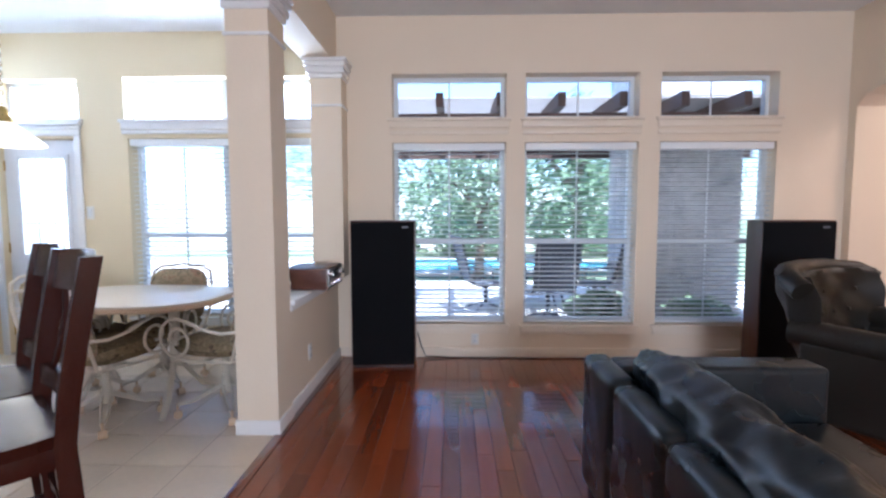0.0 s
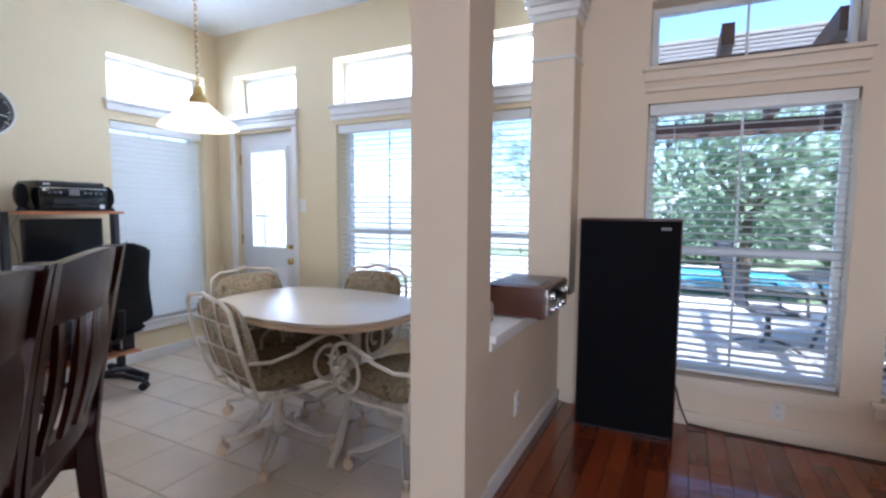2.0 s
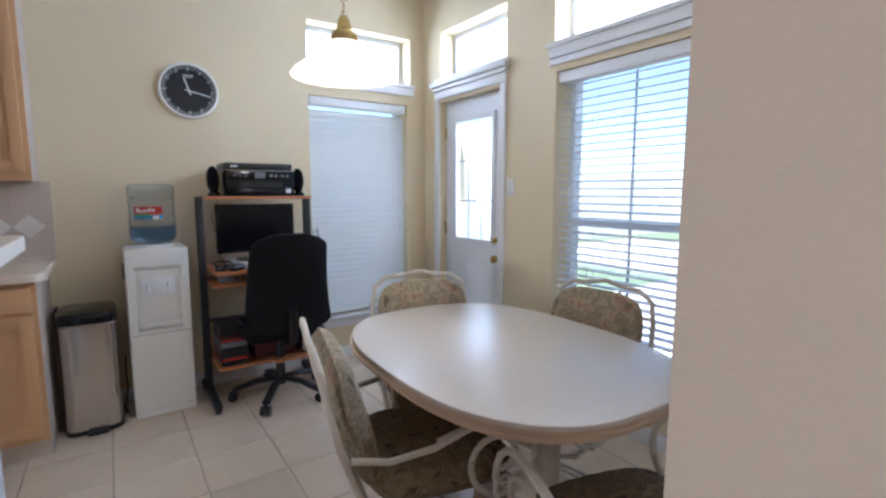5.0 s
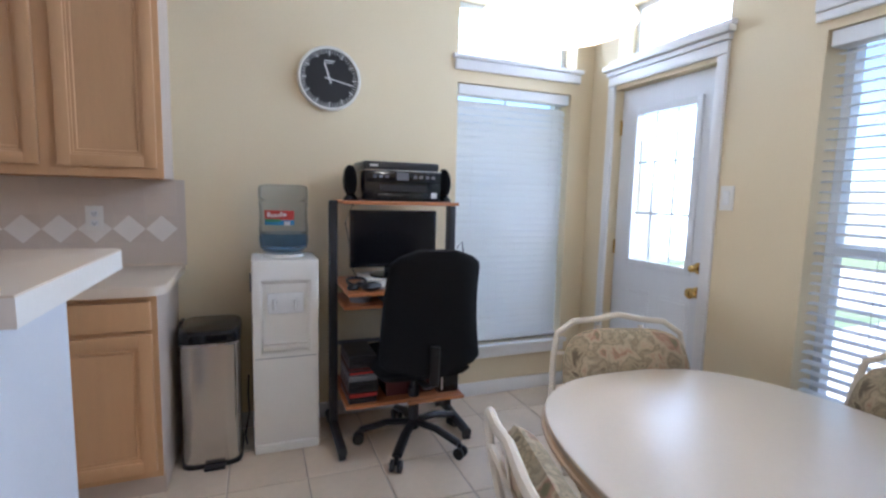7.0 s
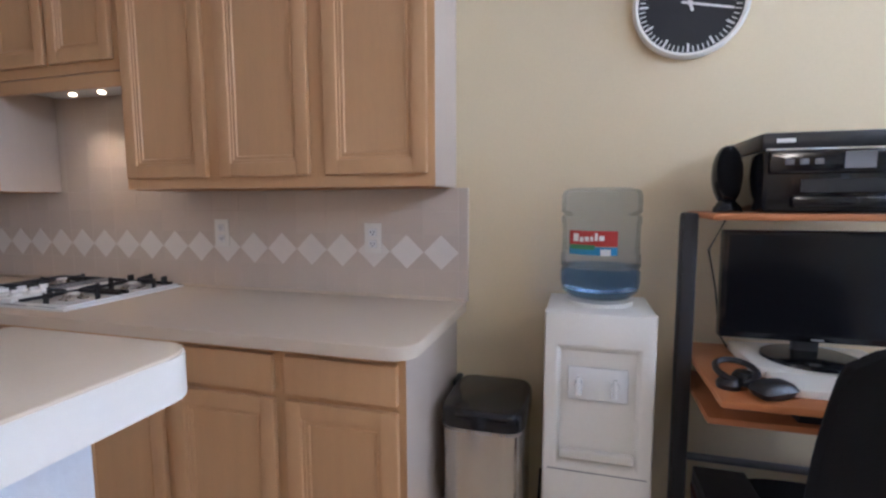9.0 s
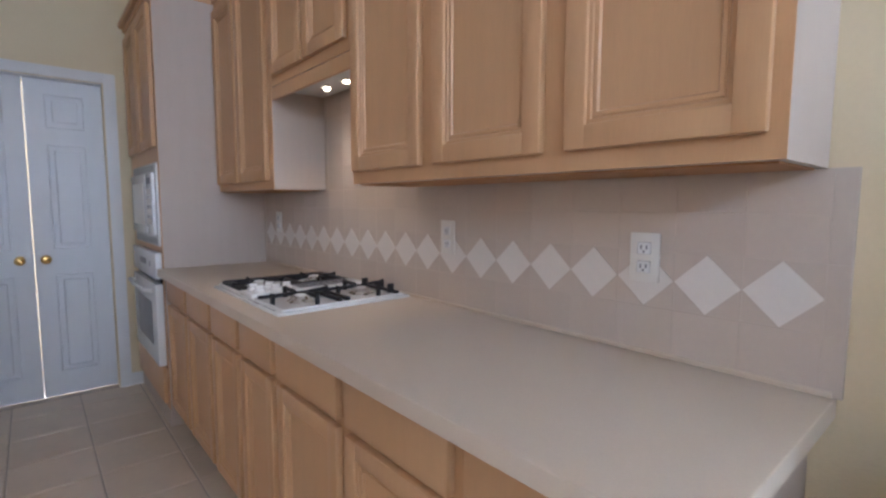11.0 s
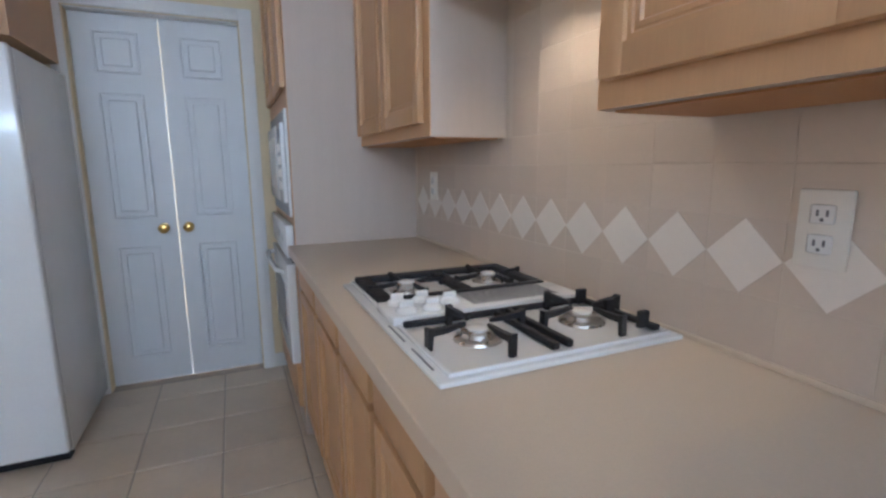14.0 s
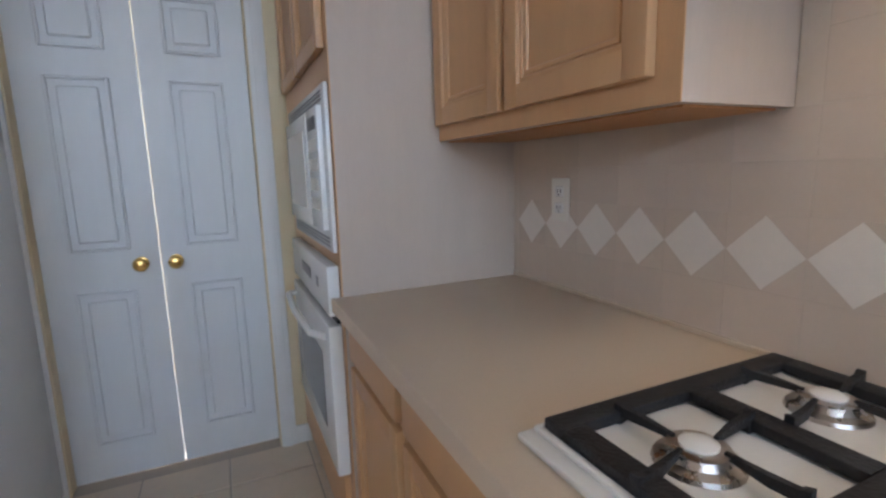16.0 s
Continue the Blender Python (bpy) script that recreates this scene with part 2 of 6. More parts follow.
PANEL_WHITE = mat("white bar panel", (0.62, 0.63, 0.66), 0.55, vary=0.03)
ENAMEL = mat("white enamel", (0.82, 0.82, 0.80), 0.22, vary=0.02, bump=0.0, coat=0.3)
PLASTIC_WHITE = mat("white plastic", (0.78, 0.75, 0.68), 0.35, vary=0.03, bump=0.02)
PLASTIC_GREY = mat("grey plastic", (0.16, 0.16, 0.17), 0.45)
BLACK = mat("black plastic", (0.012, 0.012, 0.014), 0.35, vary=0.1)
BLACK_GLOSS = mat("glossy black plastic", (0.008, 0.008, 0.01), 0.12, vary=0.05, bump=0)
SCREEN = mat("dark screen", (0.006, 0.006, 0.008), 0.18, vary=0.02, bump=0)
CLOTH_BLACK = mat("black speaker cloth", (0.006, 0.006, 0.007), 0.95, vary=0.1, bump=0.3, bump_scale=500, spec=0.15)
FABRIC_BLACK = mat("black chair fabric", (0.010, 0.010, 0.011), 0.95, vary=0.15, bump=0.4, bump_scale=400, spec=0.2)
IRON = mat("black cast iron", (0.012, 0.013, 0.016), 0.55, vary=0.15, bump=0.3, bump_scale=200)
LEATHER = mat("dark green leather", (0.006, 0.0100, 0.0125), 0.28, vary=0.25, scale=5, bump=0.12, bump_scale=220, spec=0.4)
LEATHER_BROWN = mat("dark brown leather", (0.012, 0.010, 0.007), 0.42, spec=0.35, vary=0.3, scale=5, bump=0.25, bump_scale=150)
MAHOGANY = mat("dark mahogany", (0.030, 0.007, 0.004), 0.24, vary=0.25, scale=4, grain=0.15, grain_scale=40, stretch=(6, 6, 0.8), bump=0.05, coat=0.0, spec=0.35)
WALNUT = mat("brown veneer", (0.085, 0.028, 0.014), 0.35, vary=0.2, grain=0.15, grain_scale=40, stretch=(6, 0.8, 6), bump=0.03)
DESK_WOOD = mat("orange desk laminate", (0.45, 0.17, 0.06), 0.4, vary=0.12, grain=0.12, grain_scale=40, stretch=(8, 0.8, 8))
STEEL = mat("brushed steel", (0.55, 0.52, 0.48), 0.28, metal=1.0, vary=0.02, grain=0.02, grain_scale=160, stretch=(8, 8, 0.2), bump=0.0)
CHROME = mat("chrome", (0.7, 0.7, 0.7), 0.12, metal=1.0, bump=0)
BRASS = mat("polished brass", (0.62, 0.42, 0.14), 0.2, metal=1.0, bump=0)
WROUGHT = mat("antique white wrought iron", (0.60, 0.53, 0.42), 0.5, vary=0.12, scale=20, bump=0.1)
TABLE_TOP = mat("pale table laminate", (0.62, 0.54, 0.44), 0.30, vary=0.03, scale=4, bump=0)
TABLE_EDGE = mat("tan table edge", (0.58, 0.42, 0.27), 0.4, vary=0.06)
FLORAL = blotched("floral tapestry", [(0.13, 0.10, 0.06), (0.36, 0.29, 0.18), (0.22, 0.18, 0.11), (0.42, 0.34, 0.22), (0.32, 0.19, 0.12), (0.17, 0.15, 0.08)], 17, bump=0.12)
FLORAL_SEAT = blotched("brown floral tapestry", [(0.07, 0.05, 0.03), (0.26, 0.19, 0.10), (0.16, 0.12, 0.06), (0.30, 0.22, 0.13)], 20, bump=0.12)
BLIND = mat("white blind slat", (0.80, 0.80, 0.78), 0.45, vary=0.02, bump=0.0)
VINYL = mat("white window vinyl", (0.72, 0.73, 0.72), 0.4, vary=0.03)
PANE = glass("window pane", ior=1.02, clear=0.6)
BOTTLE = glass("blue bottle plastic", (0.66, 0.78, 0.96), rough=0.05, ior=1.12, clear=0.4)
WATER = glass("bottled water", (0.40, 0.60, 0.92), ior=1.2)
BIN_STEEL = mat("smooth stainless steel", (0.60, 0.57, 0.53), 0.19, metal=1.0, vary=0.01, grain=0.01, bump=0)
DARK_RED = mat("dark red card", (0.07, 0.010, 0.008), 0.6)
UPRIGHT = mat("charcoal plastic", (0.022, 0.022, 0.026), 0.5, vary=0.1)
RED = mat("red print", (0.42, 0.03, 0.02), 0.5)
BLUE = mat("blue print", (0.03, 0.22, 0.42), 0.5)
GREEN = mat("green print", (0.05, 0.25, 0.10), 0.5)
PAPER = mat("white paper", (0.75, 0.74, 0.72), 0.8)
SHADE_GLASS = glow("lit opal glass shade", (1.0, 0.90, 0.74), 0.4)
BULB = glow("halogen bulb", (1.0, 0.78, 0.45), 4.0)
LENS = glass("ribbed glass", rough=0.3)

# ---- structure ----
def wall_with_holes(name, axis, at, thick, u0, u1, z0, z1, holes, material, label):
    """An upright wall at x or y = at, with rectangular openings (u0, u1, z0, z1) through it."""
    bm = bmesh.new()
    us = sorted({u0, u1, *(h[0] for h in holes), *(h[1] for h in holes)})
    for a, b in zip(us, us[1:]):
        mid = (a + b) / 2
        cuts = sorted((h[2], h[3]) for h in holes if h[0] < mid < h[1])
        z = z0
        for lo, hi in [*cuts, (z1, z1)]:
            if lo > z:
                if axis == "y":
                    box(bm, a, b, at, at + thick, z, lo)
                else:
                    box(bm, at, at + thick, a, b, z, lo)
            z = max(z, hi)
    return solid(name, bm, material, label, "wall", "structure", None)


H, HL = 2.86, 2.97
NOOK_HOLES = [(-3.09, -1.46, 0.36, 1.95), (-3.11, -1.46, 2.11, 2.48), (-4.27, -3.56, 0.0, 1.95), (-4.27, -3.52, 2.12, 2.465)]
LIVING_X = [(-0.745, 0.245), (0.41, 1.385), (1.57, 2.56)]
LIVING_HOLES = [(a, b, 0.30, 1.90) for a, b in LIVING_X] + [(a, b, 2.11, 2.485) for a, b in LIVING_X]
WEST_HOLES = [(5.335, 6.135, 0.33, 1.945), (5.335, 6.165, 2.1, 2.45)]
wall_with_holes("wall_north_nook", "y", 6.3, 0.24, -4.74, -1.345, 0, H + 0.05, NOOK_HOLES, WALL_YELLOW, "pale yellow painted nook wall with windows and door")
wall_with_holes("wall_north_living", "y", 6.3, 0.24, -1.345, 3.4, 0, HL + 0.05, LIVING_HOLES, WALL_CREAM, "cream painted living room wall with three windows")
wall_with_holes("wall_west", "x", -4.74, 0.24, -0.04, 6.3, 0, H + 0.05, WEST_HOLES, WALL_YELLOW, "pale yellow painted wall with one window")
wall_with_holes("wall_pantry", "y", -0.04, 0.24, -4.5, -1.9, 0, H + 0.05, [(-3.79, -3.0, 0, 2.02)], WALL_YELLOW, "yellow painted wall round the pantry doors")
wall_with_holes("wall_kitchen_east", "x", -2.12, 0.24, 0.2, 1.2, 0, H + 0.05, [], WALL_CREAM, "cream painted wall beside the refrigerator")
# the opening is invented, out of view, to hold the added fill lamp
wall_with_holes("wall_south", "y", -2.74, 0.24, -2.14, 3.4, 0, HL + 0.05, [(0.2, 1.4, 0.9, 2.2)], WALL_CREAM, "cream painted wall at the back of the living room")
wall_with_holes("wall_back_hall", "x", -2.14, 0.24, -2.5, -0.04, 0, HL + 0.05, [], WALL_CREAM, "cream painted wall closing the back hall")
wall_with_holes("wall_hall_east", "x", 5.0, 0.2, 3.2, 6.8, 0, HL, [], WALL_CREAM, "cream painted wall of the side hall")
wall_with_holes("wall_hall_north", "y", 6.3, 0.24, 3.4, 5.2, 0, HL, [], WALL_CREAM, "cream painted end wall of the side hall")
wall_with_holes("wall_hall_south", "y", 3.0, 0.2, 3.4, 5.2, 0, HL, [], WALL_CREAM, "cream painted wall of the side hall")


def arched_wall():
    """East wall of the living room with an arched way through."""
    bm = bmesh.new()
    y0, y1, spring, top = 4.45, 6.22, 2.17, 2.34
    box(bm, 3.15, 3.4, -2.5, y0, 0, HL + 0.05)
    box(bm, 3.15, 3.4, y1, 6.3, 0, HL + 0.05)
    n = 20
    for i in range(n):
        a, b = y0 + (y1 - y0) * i / n, y0 + (y1 - y0) * (i + 1) / n
        za, zb = (spring + (top - spring) * math.sqrt(max(0, 1 - (2 * (q - y0) / (y1 - y0) - 1) ** 2)) for q in (a, b))
        v = [bm.verts.new(p) for p in ((3.15, a, za), (3.15, b, zb), (3.15, b, HL + .05), (3.15, a, HL + .05), (3.4, a, za), (3.4, b, zb), (3.4, b, HL + .05), (3.4, a, HL + .05))]
        for f in ((0, 1, 2, 3), (7, 6, 5, 4), (0, 4, 5, 1)):
            bm.faces.new([v[k] for k in f])
    return solid("wall_east", bm, WALL_CREAM, "cream painted wall with a broad arched opening", "wall", "structure", None)


arched_wall()
solid("ceiling", boxed(-4.74, -1.345, -0.04, 6.54, H, H + 0.15), CEIL, "white textured ceiling over kitchen and nook", "ceiling", "structure", None)
solid("ceiling_living", boxed(-1.345, 5.2, -2.74, 6.54, HL, HL + 0.15), CEIL, "white textured living room ceiling", "ceiling", "structure", None)
solid("ceiling_hall", boxed(-2.14, -1.345, -2.74, -0.04, HL, HL + 0.15), CEIL, "white ceiling of the back hall", "ceiling", "structure", None)


def beam():
    """Header between kitchen and living room, on the column and the pilaster."""
    bm = boxed(-1.47, -1.22, -2.5, 6.3, 2.56, HL)
    return solid("header_beam", bm, WALL_CREAM, "cream painted header beam between the rooms", "beam", "structure", None)


beam()


def square_column(name, x0, x1, y0, y1, z0, z1, neck, label):
    c = thing(name, Matrix(), label, "column", "", "structure")
    part("shaft", boxed(x0, x1, y0, y1, z0, z1 - 0.001), WALL_CREAM, c, smooth=None)
    bm = bmesh.new()
    box(bm, x0 - 0.012, x1 + 0.012, y0 - 0.012, y1 + 0.012, neck, neck + 0.018, 0.004)
    part("neck_moulding", bm, TRIM, c, "thin white neck moulding")
    bm = bmesh.new()
    for i, (o, a, b) in enumerate(((0.015, -0.16, -0.12), (0.028, -0.12, -0.07), (0.042, -0.07, -0.03), (0.052, -0.03, 0.0))):
        box(bm, x0 - o, x1 + o, y0 - o, min(y1 + o, 6.298), z1 + a, z1 + b - 0.001, 0.008)
    part("capital", bm, TRIM, c, "stepped white capital")
    return c


column = square_column("column", -1.465, -1.225, 4.76, 5.0, 0, 2.56, 2.26, "cream painted square column with moulded capital")
part("base_board", boxed(-1.477, -1.213, 4.748, 5.0, 0, 0.085, bevel=0.004), TRIM, column, "white base board")
square_column("pilaster", -1.40, -1.14, 6.1, 6.298, 0.745, 2.56, 2.17, "white pilaster on the low wall against the window wall")
low = thing("low_wall", Matrix(), "cream half wall between nook and living room", "half wall", "", "structure")
part("wall_body", boxed(-1.44, -1.24, 5.0, 6.298, 0, 0.71), WALL_CREAM, low, smooth=None)
part("ledge", boxed(-1.475, -1.195, 5.0, 6.298, 0.712, 0.745, bevel=0.006), TRIM, low, "white wooden ledge")
part("ledge_moulding", boxed(-1.24, -1.215, 5.0, 6.298, 0.675, 0.712, bevel=0.006), TRIM, low)
part("base_board", boxed(-1.24, -1.225, 5.0, 6.298, 0, 0.085, bevel=0.003), TRIM, low, "white base board")


def skirting(x0, x1, y0, y1):
    solid("baseboard", boxed(x0, x1, y0, y1, 0, 0.085, bevel=0.003), CREAM_TRIM if x1 > 0 else TRIM, "white painted baseboard", "baseboard", "structure")


skirting(-1.22, 3.15, 6.284, 6.3)
skirting(3.134, 3.15, -2.5, 4.45)
skirting(-4.5, -4.484, 3.86, 6.3)
skirting(-3.5, -1.44, 6.284, 6.3)
skirting(-3.93, -3.86, 0.2, 0.215)


# ---- windows ----
def window(name, u0, u1, z0, z1, label, axis="y", sash=True, mullions=(), sill=True, grid=True, trim=TRIM):
    """A window set into its opening: frame, rails, panes, and a moulded sill inside. u runs along the wall; depth d outward."""
    w = thing(name, Matrix(), label, "window", "", "structure")

    def bx(bm, a, b, d0, d1, lo, hi, bevel=0.0):
        return box(bm, a, b, 6.3 + d0, 6.3 + d1, lo, hi, bevel) if axis == "y" else box(bm, -4.5 - d1, -4.5 - d0, a, b, lo, hi, bevel)
    bm, f = bmesh.new(), 0.035
    bx(bm, u0, u0 + f, 0.13, 0.19, z0, z1)
    bx(bm, u1 - f, u1, 0.13, 0.19, z0, z1)
    bx(bm, u0 + f, u1 - f, 0.13, 0.19, z0, z0 + f)
    bx(bm, u0 + f, u1 - f, 0.13, 0.19, z1 - f, z1)
    for q in mullions:
        bx(bm, q - 0.035, q + 0.035, 0.11, 0.19, z0 + f, z1 - f)
    part("window_frame", bm, VINYL, w, smooth=None)
    edges = [u0 + f, *[v for q in mullions for v in (q - 0.035, q + 0.035)], u1 - f]
    for a, b in zip(edges[::2], edges[1::2]):
        rails = [z0 + f, (z0 + z1) / 2 - 0.07, z1 - f] if sash else [z0 + f, z1 - f]
        if sash:
            part("meeting_rail", bx(bmesh.new(), a, b, 0.132, 0.185, rails[1] - 0.018, rails[1] + 0.018), VINYL, w, smooth=None)
        for k in range(len(rails) - 1):
            p = part("pane", bx(bmesh.new(), a, b, 0.158, 0.162, rails[k], rails[k + 1]), PANE, w, smooth=None)
            p.visible_shadow = False
        if grid:
            mid = (a + b) / 2
            part("glazing_bar", bx(bmesh.new(), mid - 0.007, mid + 0.007, 0.150, 0.157, z0 + f, z1 - f), VINYL, w, smooth=None)
    if sill:
        bm = bmesh.new()
        bx(bm, u0 - 0.04, u1 + 0.04, -0.035, 0.13, z0 - 0.025, z0, 0.005)
        part("window_sill", bm, trim, w, "moulded painted sill")
        bm = bmesh.new()
        bx(bm, u0 - 0.025, u1 + 0.025, -0.022, 0.0, z0 - 0.085, z0 - 0.026, 0.006)
        part("apron", bm, trim, w)
    return w


SLAT_LONG = {}


def blinds(name, u0, u1, z0, z1, tilt, label, axis="y", valance=True):
    """A slatted blind inside the opening: valance, slats, cords, bottom rail."""
    b = thing(name, pose((u0 + u1) / 2, 6.36, 0) if axis == "y" else pose(-4.56, (u0 + u1) / 2, 0, 0, 0, 90), label, "window blind", "slatted blinds")
    w = (u1 - u0) - 0.02
    part("valance", boxed(-w / 2, w / 2, -0.05, 0.03, z1 - 0.065, z1 - 0.004, bevel=0.004), BLIND, b)
    part("bottom_rail", boxed(-w / 2, w / 2, -0.025, 0.025, z0 + 0.012, z0 + 0.03, bevel=0.003), BLIND, b)
    key = round(w, 3)
    if key not in SLAT_LONG:
        bm = bmesh.new()
        n, hw = 4, 0.0245
        for s in (0, 1):
            for i in range(n + 1):
                q = -hw + 2 * hw * i / n
                for e in (-1, 1):
                    bm.verts.new((e * w / 2, q, 0.004 * (1 - (q / hw) ** 2) + (0.0 if s == 0 else 0.0022)))
        bm.verts.ensure_lookup_table()
        for s in (0, 1):
            for i in range(n):
                k = s * 2 * (n + 1) + 2 * i
                bm.faces.new([bm.verts[j] for j in ((k, k + 1, k + 3, k + 2) if s else (k, k + 2, k + 3, k + 1))])
        me = bpy.data.meshes.new("slat")
        bm.to_mesh(me)
        bm.free()
        me.materials.append(BLIND)
        SLAT_LONG[key] = me
    z = z0 + 0.05
    while z < z1 - 0.075:
        shared("slat", SLAT_LONG[key], b, pose(0, 0, z, tilt + random.uniform(-1.5, 1.5)))
        z += 0.0415
    for q in (-0.36, 0.36):
        bm = bmesh.new()
        rod(bm, (q * w, -0.026, z0 + 0.02), (q * w, -0.026, z1 - 0.06), 0.0012, n=5)
        rod(bm, (q * w, 0.026, z0 + 0.02), (q * w, 0.026, z1 - 0.06), 0.0012, n=5)
        part("ladder_cord", bm, BLIND, b)
    bm = bmesh.new()
    rod(bm, (w / 2 - 0.05, -0.035, z1 - 0.08), (w / 2 - 0.05, -0.035, z1 - 0.95), 0.002, n=6)
    lathe(bm, [(0.002, 0), (0.006, 0.005), (0.007, 0.03), (0.003, 0.045)], 8, (w / 2 - 0.05, -0.035, z1 - 0.98))
    part("pull_cord", bm, BLIND, b)
    return b


for _i, (_a, _b) in enumerate(LIVING_X):
    window("window_%d" % (_i + 1), _a, _b, 0.30, 1.90, "white single-hung living room window", trim=CREAM_TRIM)
    window("transom_window_%d" % (_i + 1), _a, _b, 2.11, 2.485, "white transom window under the ceiling", sash=False, trim=CREAM_TRIM)
    blinds("window_blind", _a, _b, 0.30, 1.90, 4, "open white slatted blind in a living room window")
    solid("trim", boxed(_a - 0.02, _b + 0.02, 6.28, 6.299, 1.965, 2.0, bevel=0.006), CREAM_TRIM, "cream moulding between window and transom", "trim", "structure")
window("window_4", -3.09, -1.46, 0.36, 1.95, "white double window beside the dining table", mullions=(-2.255,))
window("transom_window_4", -3.11, -1.46, 2.11, 2.48, "white transom window over the double window", sash=False, mullions=(-2.255,), grid=False)
blinds("window_blind", -3.09, -1.46, 0.36, 1.95, 4, "open white slatted blind in the double window")
solid("trim", boxed(-3.13, -1.44, 6.28, 6.299, 1.985, 2.02, bevel=0.006), TRIM, "white moulding over the double window", "trim", "structure")
window("transom_window_5", -4.27, -3.52, 2.12, 2.465, "white transom window over the garden door", sash=False)
window("window_5", 5.335, 6.135, 0.33, 1.945, "white side window behind a closed blind", axis="x")
window("transom_window_6", 5.335, 6.165, 2.1, 2.45, "white transom window over the side window", axis="x", sash=False)
blinds("window_blind", 5.335, 6.135, 0.33, 1.945, 62, "closed white slatted blind in the side window", axis="x")


# ---- doors ----
def panel_face(bm, x0, x1, y, z0, z1, out):
    """A raised panel with a sunk moulding, on the face y of a door."""
    box(bm, x0, x1, y, y + out * 0.004, z0, z1)
    box(bm, x0 + 0.02, x1 - 0.02, y, y + out * 0.009, z0 + 0.02, z1 - 0.02, 0.004)


def garden_door():
    d = thing("door_1", Matrix(), "white half-glazed garden door with brass knob", "door", "", "structure")
    bm = bmesh.new()
    x0, x1, y0, y1 = -4.262, -3.568, 6.355, 6.395
    gx0, gx1, gz0, gz1 = -4.14, -3.69, 0.90, 1.80
    box(bm, x0, gx0, y0, y1, 0.01, 1.945)
    box(bm, gx1, x1, y0, y1, 0.01, 1.945)
    box(bm, gx0, gx1, y0, y1, 0.01, gz0)
    box(bm, gx0, gx1, y0, y1, gz1, 1.945)
    for a, b in ((x0 + 0.1, -3.945), (-3.885, x1 - 0.1)):
        panel_face(bm, a, b, y0, 0.16, 0.74, -1)
    part("door_leaf", bm, DOOR_WHITE, d, smooth=None)
    bm = bmesh.new()
    for q in ((gx0 - 0.02, gx0 + 0.02, gz0 - 0.02, gz1 + 0.02), (gx1 - 0.02, gx1 + 0.02, gz0 - 0.02, gz1 + 0.02), (gx0 + .02, gx1 - .02, gz0 - 0.02, gz0 + 0.02), (gx0 + .02, gx1 - .02, gz1 - 0.02, gz1 + 0.02)):
        box(bm, q[0], q[1], y0 - 0.012, y0 - 0.001, q[2], q[3], 0.004)
    part("glazing_bead", bm, DOOR_WHITE, d)
    p = part("pane", boxed(gx0, gx1, 6.373, 6.377, gz0, gz1), PANE, d, smooth=None)
    p.visible_shadow = False
    for k in (1, 2):
        q = gx0 + (gx1 - gx0) * k / 3
        part("glazing_bar", boxed(q - 0.006, q + 0.006, 6.366, 6.3725, gz0 + 0.02, gz1 - 0.02), VINYL, d, smooth=None)
        q = gz0 + (gz1 - gz0) * k / 3
        part("glazing_bar", boxed(gx0 + 0.02, gx1 - 0.02, 6.3655, 6.3725, q - 0.006, q + 0.006), VINYL, d, smooth=None)
    for z, r in ((0.80, 0.028), (0.93, 0.02)):
        bm = bmesh.new()
        lathe(bm, [(0.0301, 0), (0.0301, 0.006), (0.011, 0.01), (0.011, 0.03), (r, 0.04), (r, 0.055), (0.012, 0.066)], 20)
        bmesh.ops.transform(bm, matrix=pose(-3.625, y0 - 0.0005, z, 90), verts=bm.verts)
        part("door_handle" if r > 0.025 else "deadbolt", bm, BRASS, d, "polished brass knob")
    for z in (0.22, 0.98, 1.72):
        part("hinge", rod(bmesh.new(), (x0 + 0.004, y0 - 0.008, z - 0.045), (x0 + 0.004, y0 - 0.008, z + 0.045), 0.007), BRASS, d)
    bm = bmesh.new()
    box(bm, -4.325, -4.268, 6.282, 6.2995, 0, 1.97, 0.004)
    box(bm, -3.562, -3.505, 6.282, 6.2995, 0, 1.97, 0.004)
    box(bm, -4.325, -3.505, 6.28, 6.2995, 1.972, 2.03, 0.004)
    part("door_casing", bm, TRIM, d)
    bm = bmesh.new()
    box(bm, -4.335, -3.495, 6.268, 6.2995, 2.032, 2.06, 0.006)
    box(bm, -4.35, -3.48, 6.245, 6.2995, 2.061, 2.095, 0.01)
    part("cornice", bm, TRIM, d, "stepped white cornice over the door")
    part("threshold", boxed(-4.27, -3.56, 6.305, 6.53, 0.001, 0.012), STEEL, d)


garden_door()


